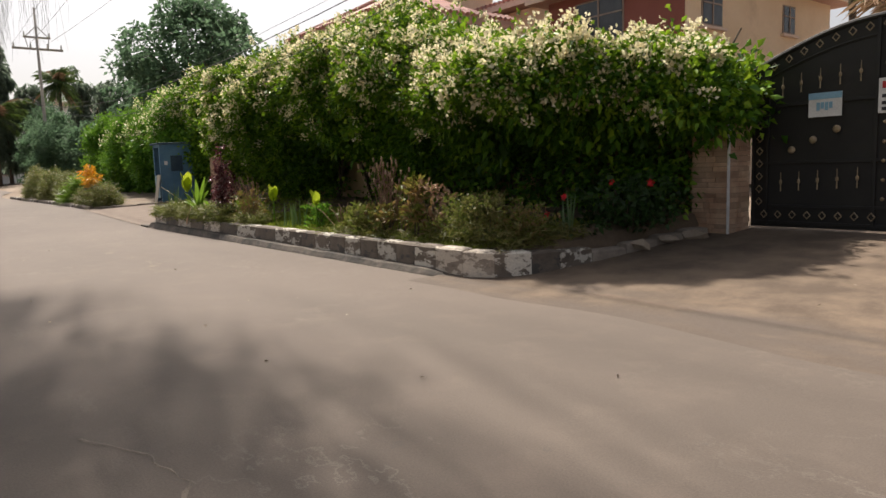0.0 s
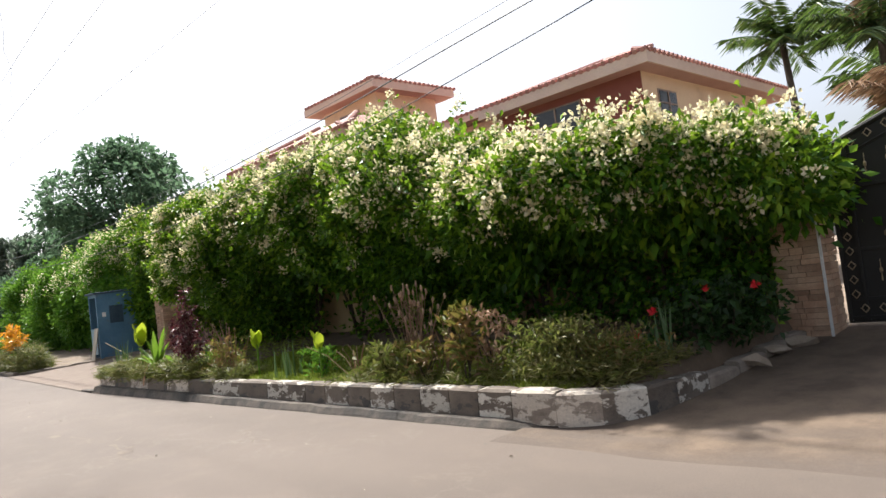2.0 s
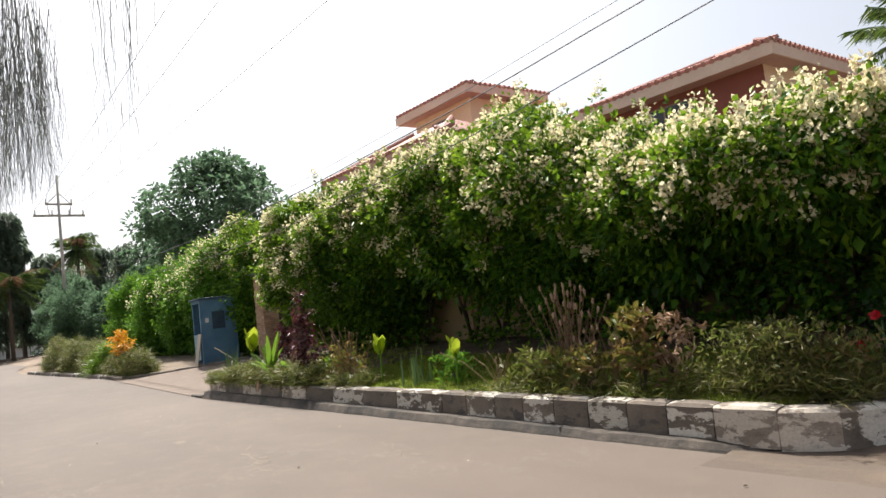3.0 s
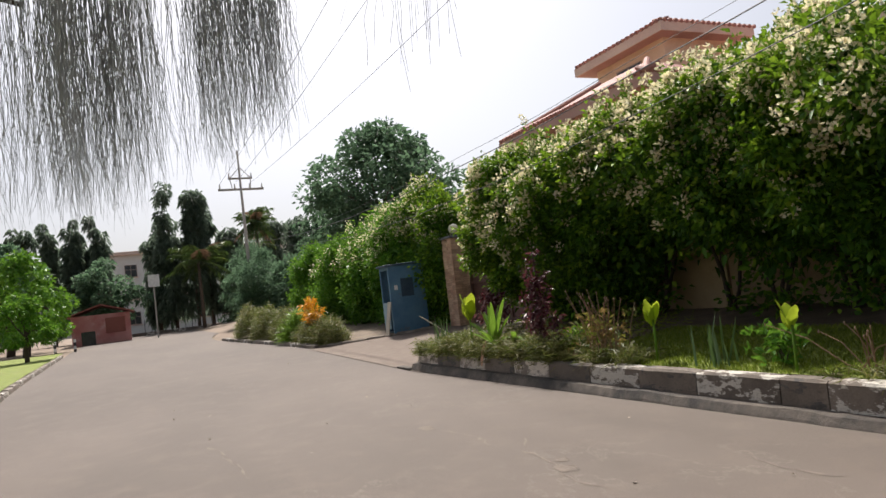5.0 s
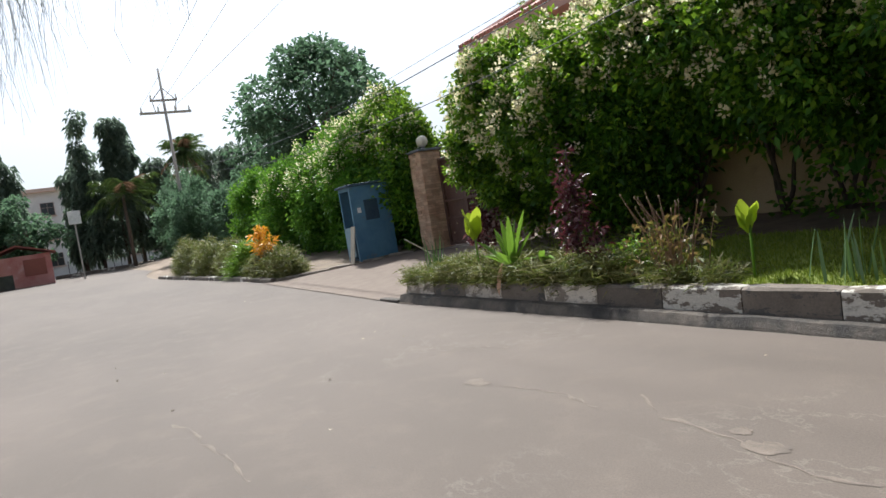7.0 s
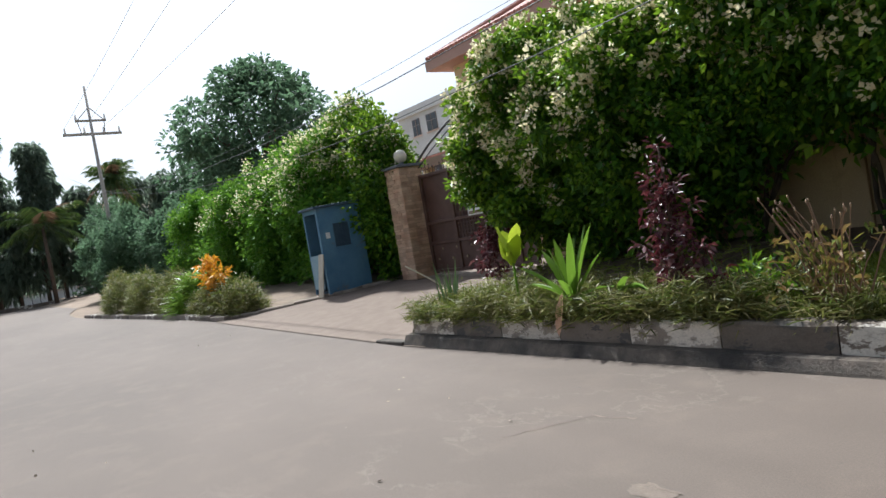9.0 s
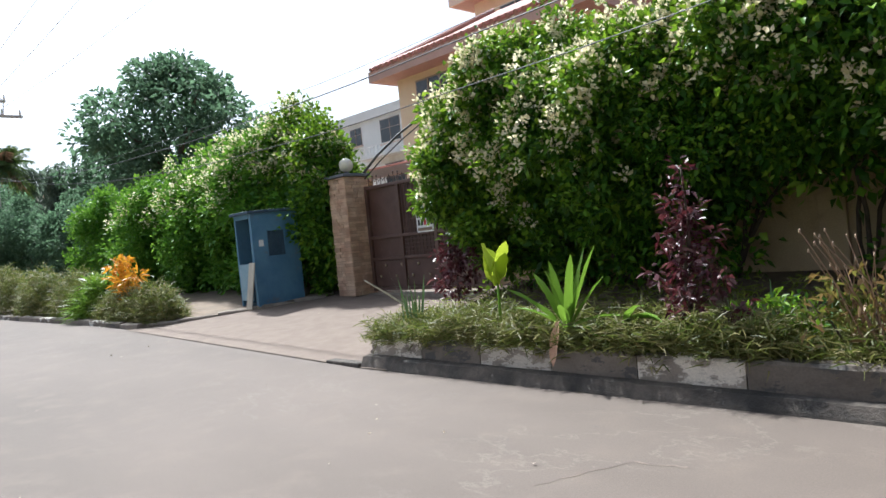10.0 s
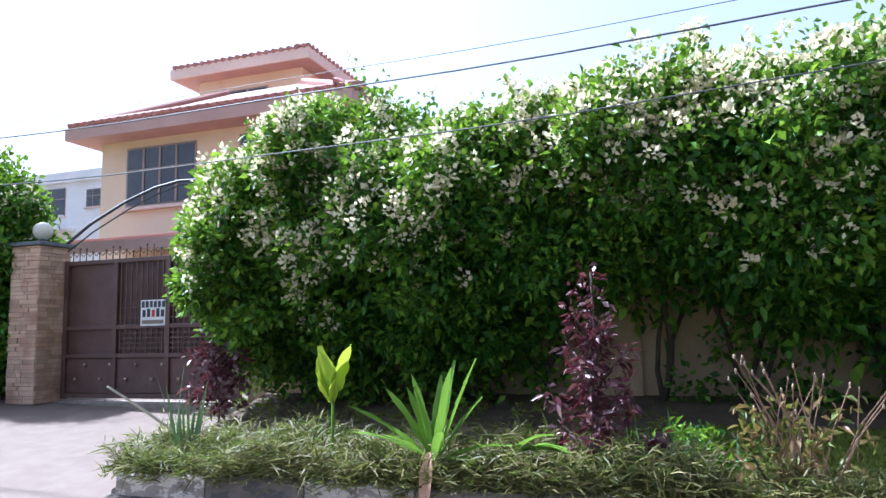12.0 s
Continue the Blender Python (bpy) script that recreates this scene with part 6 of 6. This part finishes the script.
# hibiscus by the dark gate
hib = thing("hibiscus_bush", (13.1, 2.4, 0.45), "leafy bush, its green darkened for shade, with a few red flowers", "shrub")
c = np.stack([rng.normal(13.0, 0.30, 130), rng.normal(2.6, 0.35, 130), rng.uniform(0.45, 1.05, 130)], 1)
v, f = clump_leaves(c, np.full(130, 0.09), 10, 0.09, 0.06, 0.2)
part_np("leaves", v, f, M_SHADE_LEAF, hib)
for s in range(5):
    limb(hib, (13.05 + rng.normal() * 0.1, 2.55, 0.42), (13.0 + rng.normal() * 0.3, 2.4, 0.95), 0.014, 0.006, "stem")
for p in ((13.54, 2.44, 1.02), (13.12, 2.2, 1.05), (12.75, 1.75, 0.86), (12.72, 1.45, 0.66)):
    o = np.repeat(np.array([p]), 7, 0)
    a = np.linspace(0, 6.28, 8)[:7]
    v, f = leaf_arrays(o, np.stack([np.cos(a), -0.5 + 0 * a, np.sin(a)], 1), 0.065, 0.06, 0.2)
    part_np("flower", v, f, M_PETAL, hib, "red hibiscus flower")
for k in range(16):
    fx, fy = rng.uniform(11.2, 12.2), rng.uniform(0.95, 1.6)
    d = thing("lawn_flower", (fx, fy, BED_Z(fx, fy)), "tiny pale yellow flower in the lawn", "flower", "lawn flowers")
    part("stem", a_tube([(fx, fy, BED_Z(fx, fy)), (fx, fy, BED_Z(fx, fy) + 0.09)], 0.003, 0.003, 4), M_STRAP, d)
    a = np.linspace(0, 6.28, 6)[:5]
    v, f = leaf_arrays(np.repeat(np.array([[fx, fy, BED_Z(fx, fy) + 0.09]]), 5, 0), np.stack([np.cos(a), np.sin(a), 0.4 + 0 * a], 1), 0.025, 0.02, 0.2)
    part_np("petals", v, f, M_LIME, d)
# edging rubble by the dark gate
for p, s in (((13.50, 2.3, 0.25), 0.17), ((13.52, 2.85, 0.30), 0.13), ((13.56, 3.35, 0.31), 0.15)):
    b = bmesh.new()
    vs = ball(b, (0, 0, 0), s, 1.25, 0.8, 0.4, 1)
    for q in vs:
        q.co += q.co.normalized() * 1.1 * s * noise.noise(q.co * 6 + Vector(p))
    bmesh.ops.translate(b, verts=b.verts, vec=p)
    st = thing("edging_stone", p, "rough broken stone lying along the bed edge", "stone", "edging stones")
    part("block", b, M_ROCK, st)

# verge planting by the booth
orange = croton((-9.6, 0.6, road_z(-9.6) + 0.05), 0.34, 1.4, 60, M_ORANGE, "orange-yellow croton standing out of low shrubs", 0.2)
v, f = clump_leaves(np.array([(-9.9, 0.55, 1.65), (-9.75, 0.55, 1.35), (-9.3, 0.6, 1.25), (-9.9, 0.6, 1.2), (-9.0, 0.63, 1.35)]), np.array([0.17, 0.2, 0.15, 0.18, 0.14]), 34, 0.24, 0.06, 0.1)
part_np("leaves", v, f, M_ORANGE, orange)
for x, w, h, m, lab in ((-8.6, 1.1, 0.85, M_COVER, "mounded dull green shrub on the verge"), (-10.1, 1.0, 0.7, M_COVER, "low dull green shrub on the verge"), (-12.8, 1.5, 1.25, M_COVER, "bushy olive shrub on the verge"),
                        (-15.6, 1.7, 1.4, M_COVER, "dull green bushy shrub towards the verge end"), (-18.6, 1.8, 1.5, M_COVER, "tall bushy olive shrub at the end of the verge"), (-9.3, 0.9, 0.75, M_COVER, "ragged olive shrub behind the low kerb"), (-11.4, 0.5, 1.0, M_STRAP, "fountain of pale green blades on the verge")):
    y = ROAD_N(x) + 0.75
    z = road_z(x) + 0.05
    t = thing("verge_bush", (x, y, z), lab, "shrub", "verge bushes")
    n = int(520 * w)
    a, q = rng.uniform(0, 6.28, n), rng.uniform(0, 1, n) ** 0.5
    c = np.stack([x + np.cos(a) * q * w, y + np.sin(a) * q * 0.55, z + h * np.sqrt(np.clip(1 - q * q, 0, 1)) * rng.uniform(0.2, 1, n)], 1)
    c = np.repeat(c, 8, 0) + rng.normal(size=(n * 8, 3)) * 0.05
    v, f = blade_arrays(c, rng.normal(size=c.shape) * 0.7 + np.array([0, -0.1, 0.7]), 0.2 if m is not M_STRAP else 0.42, 0.022 if m is not M_STRAP else 0.04, 0.35, 2)
    part_np("foliage", v, f, m, t)

# ---- marks and litter on the road ----
def ragged(pts, width, z, seed, crest=0.006):
    """A strip of broken edge along points, a few millimetres proud."""
    bm = bmesh.new()
    rows = []
    P = [Vector((*p, z)) for p in pts]
    fine = []
    for a, b in zip(P, P[1:]):
        k = max(2, int((b - a).length / 0.06))
        fine += [a.lerp(b, i / k) for i in range(k)]
    for i, p in enumerate(fine):
        j = Vector((noise.noise((i * 0.35, seed, 0)), noise.noise((i * 0.35, seed, 7)), 0)) * 0.07
        w = 0.8 * width * max(0.12, 0.4 + 1.3 * noise.noise((i * 0.28, seed, 3)))
        rows.append((bm.verts.new(p + j + Vector((0, -w, 0))), bm.verts.new(p + j + Vector((0, 0, crest))), bm.verts.new(p + j + Vector((0, w, 0)))))
    for a, b in zip(rows, rows[1:]):
        bm.faces.new((a[0], b[0], b[1], a[1]))
        bm.faces.new((a[1], b[1], b[2], a[2]))
    return bm


def pothole(cx, cy, w, h, seed):
    """A shallow broken patch: uneven bed with a pale crumbled rim."""
    hole = thing("pothole", (cx, cy, 0.0), "shallow crumbling pothole in the asphalt", "pothole", kind="structure")
    bed, rim = bmesh.new(), bmesh.new()
    n = 26
    ring = []
    for k in range(n):
        a = 2 * math.pi * k / n
        r = 1 + 0.55 * noise.noise((math.cos(a) * 1.6, math.sin(a) * 1.6, seed)) + 0.25 * noise.noise((math.cos(a) * 5, math.sin(a) * 5, seed))
        ring.append((cx + math.cos(a) * w * r, cy + math.sin(a) * h * r))
    bed.faces.new([bed.verts.new((x, y, 0.003)) for x, y in ring])
    part("bed", bed, M_CRACK, hole)
    inner = [rim.verts.new((x, y, 0.004)) for x, y in ring]
    outer = [rim.verts.new((cx + (x - cx) * (1.10 + 0.12 * noise.noise((x * 9, y * 9, 1))), cy + (y - cy) * 1.12 + 0.01, 0.008)) for x, y in ring]
    for k in range(n // 8, n // 8 + 5):
        rim.faces.new((inner[k], inner[k + 1], outer[k + 1], outer[k]))
    part("rim", rim, M_CRACK, hole)


pothole(8.25, -2.1, 0.13, 0.06, 3)
pothole(8.02, -1.98, 0.07, 0.04, 5)
pothole(5.70, -2.17, 0.16, 0.06, 8)
pothole(15.4, -5.5, 0.10, 0.05, 15)
for i, line in enumerate((((4.2, -4.3), (4.65, -4.2), (5.1, -4.22), (5.57, -4.15), (6.3, -4.18)), ((7.1, -1.75), (7.5, -2.0), (7.9, -2.05), (8.6, -2.25), (8.9, -2.2)),
                          ((15.0, -4.3), (15.37, -4.13), (15.86, -4.02), (16.2, -4.2)),
                          ((4.3, -1.95), (4.45, -1.6), (4.58, -1.36), (5.0, -1.2)), ((6.0, -2.1), (6.5, -2.0), (7.1, -2.1)), ((8.9, -0.95), (9.4, -1.15), (9.9, -1.05)))):
    tagged(part("road_crack", ragged(line, 0.03, 0.002, 60 + i, 0.001), M_CRACK), "pale crumbled crack in the asphalt", "road crack", "cracks in the road", kind="structure")
tagged(part("road_joint", ragged([(-8.0, 0.02), (-6, -0.02), (-4, 0.0), (-2, -0.03), (-0.7, -0.02)], 0.035, 0.005, 40), M_PIT), "dark ragged joint between asphalt and driveway", "road joint", kind="structure").location.z = 0.02
litter = thing("litter", (13.5, 0, 0.01), "scattered pale scraps and pebbles on the ground", "litter", kind="stuff")
pp = np.stack([rng.uniform(-6, 17, 60), rng.uniform(-4.5, 3.2, 60)], 1)
pp = np.array([p for p in pp if not (-0.6 < p[0] < 13.3 and p[1] > -0.3)])
P3 = np.array([(x, y, land_z(x, y) + 0.012) for x, y in pp])
v, f = leaf_arrays(P3, rng.normal(size=P3.shape) * np.array([1, 1, 0.1]), 0.035, 0.022, 0.2)
part_np("scraps", v, f, M_ROCK, litter)

# ---- paving blocks of the driveway, last ----
count = 0
mesh_block = bpy.data.meshes.new("paver")
bm = a_box(-0.097, 0.097, -0.047, 0.047, -0.03, 0.0, 0.006)
bm.to_mesh(mesh_block)
bm.free()
mesh_block.materials.append(M_PAVER)
rest_v, rest_f = [], []
cube_f = [(0, 1, 2, 3), (0, 4, 5, 1), (1, 5, 6, 2), (2, 6, 7, 3), (3, 7, 4, 0)]
for j, y in enumerate(np.arange(0.35, 4.05, 0.105)):
    for x in np.arange(-6.9 + 0.105 * (j % 2), 0.2, 0.21):
        edge = -7.35 + (y - 0.75) * 0.43 if y > 0.75 else -7.6
        if x < edge + 0.2 or x > EDGE_L(y) - 0.15:
            continue
        z = land_z(x, y) + 0.007 + rng.uniform(-0.0015, 0.0015)
        if x > -2.6 and y < 2.2 and count < 300:
            ob = new("paver", mesh_block)
            ob.location = (x, y, z)
            ob.rotation_euler = (0.072, 0, rng.normal() * 0.02)
            ob.parent = drive_1
            count += 1
        else:
            b = len(rest_v)
            rest_v += [(x + sx * 0.097, y + sy * 0.047, z + 0.072 * sy * 0.047) for sx, sy in ((-1, -1), (1, -1), (1, 1), (-1, 1))]
            rest_v += [(x + sx * 0.1, y + sy * 0.05, z - 0.03) for sx, sy in ((-1, -1), (1, -1), (1, 1), (-1, 1))]
            rest_f += [tuple(b + i for i in q) for q in cube_f]
far_blocks = part_np("pavers", rest_v, rest_f, M_PAVER, drive_1)
tagged(far_blocks, kind="stuff")
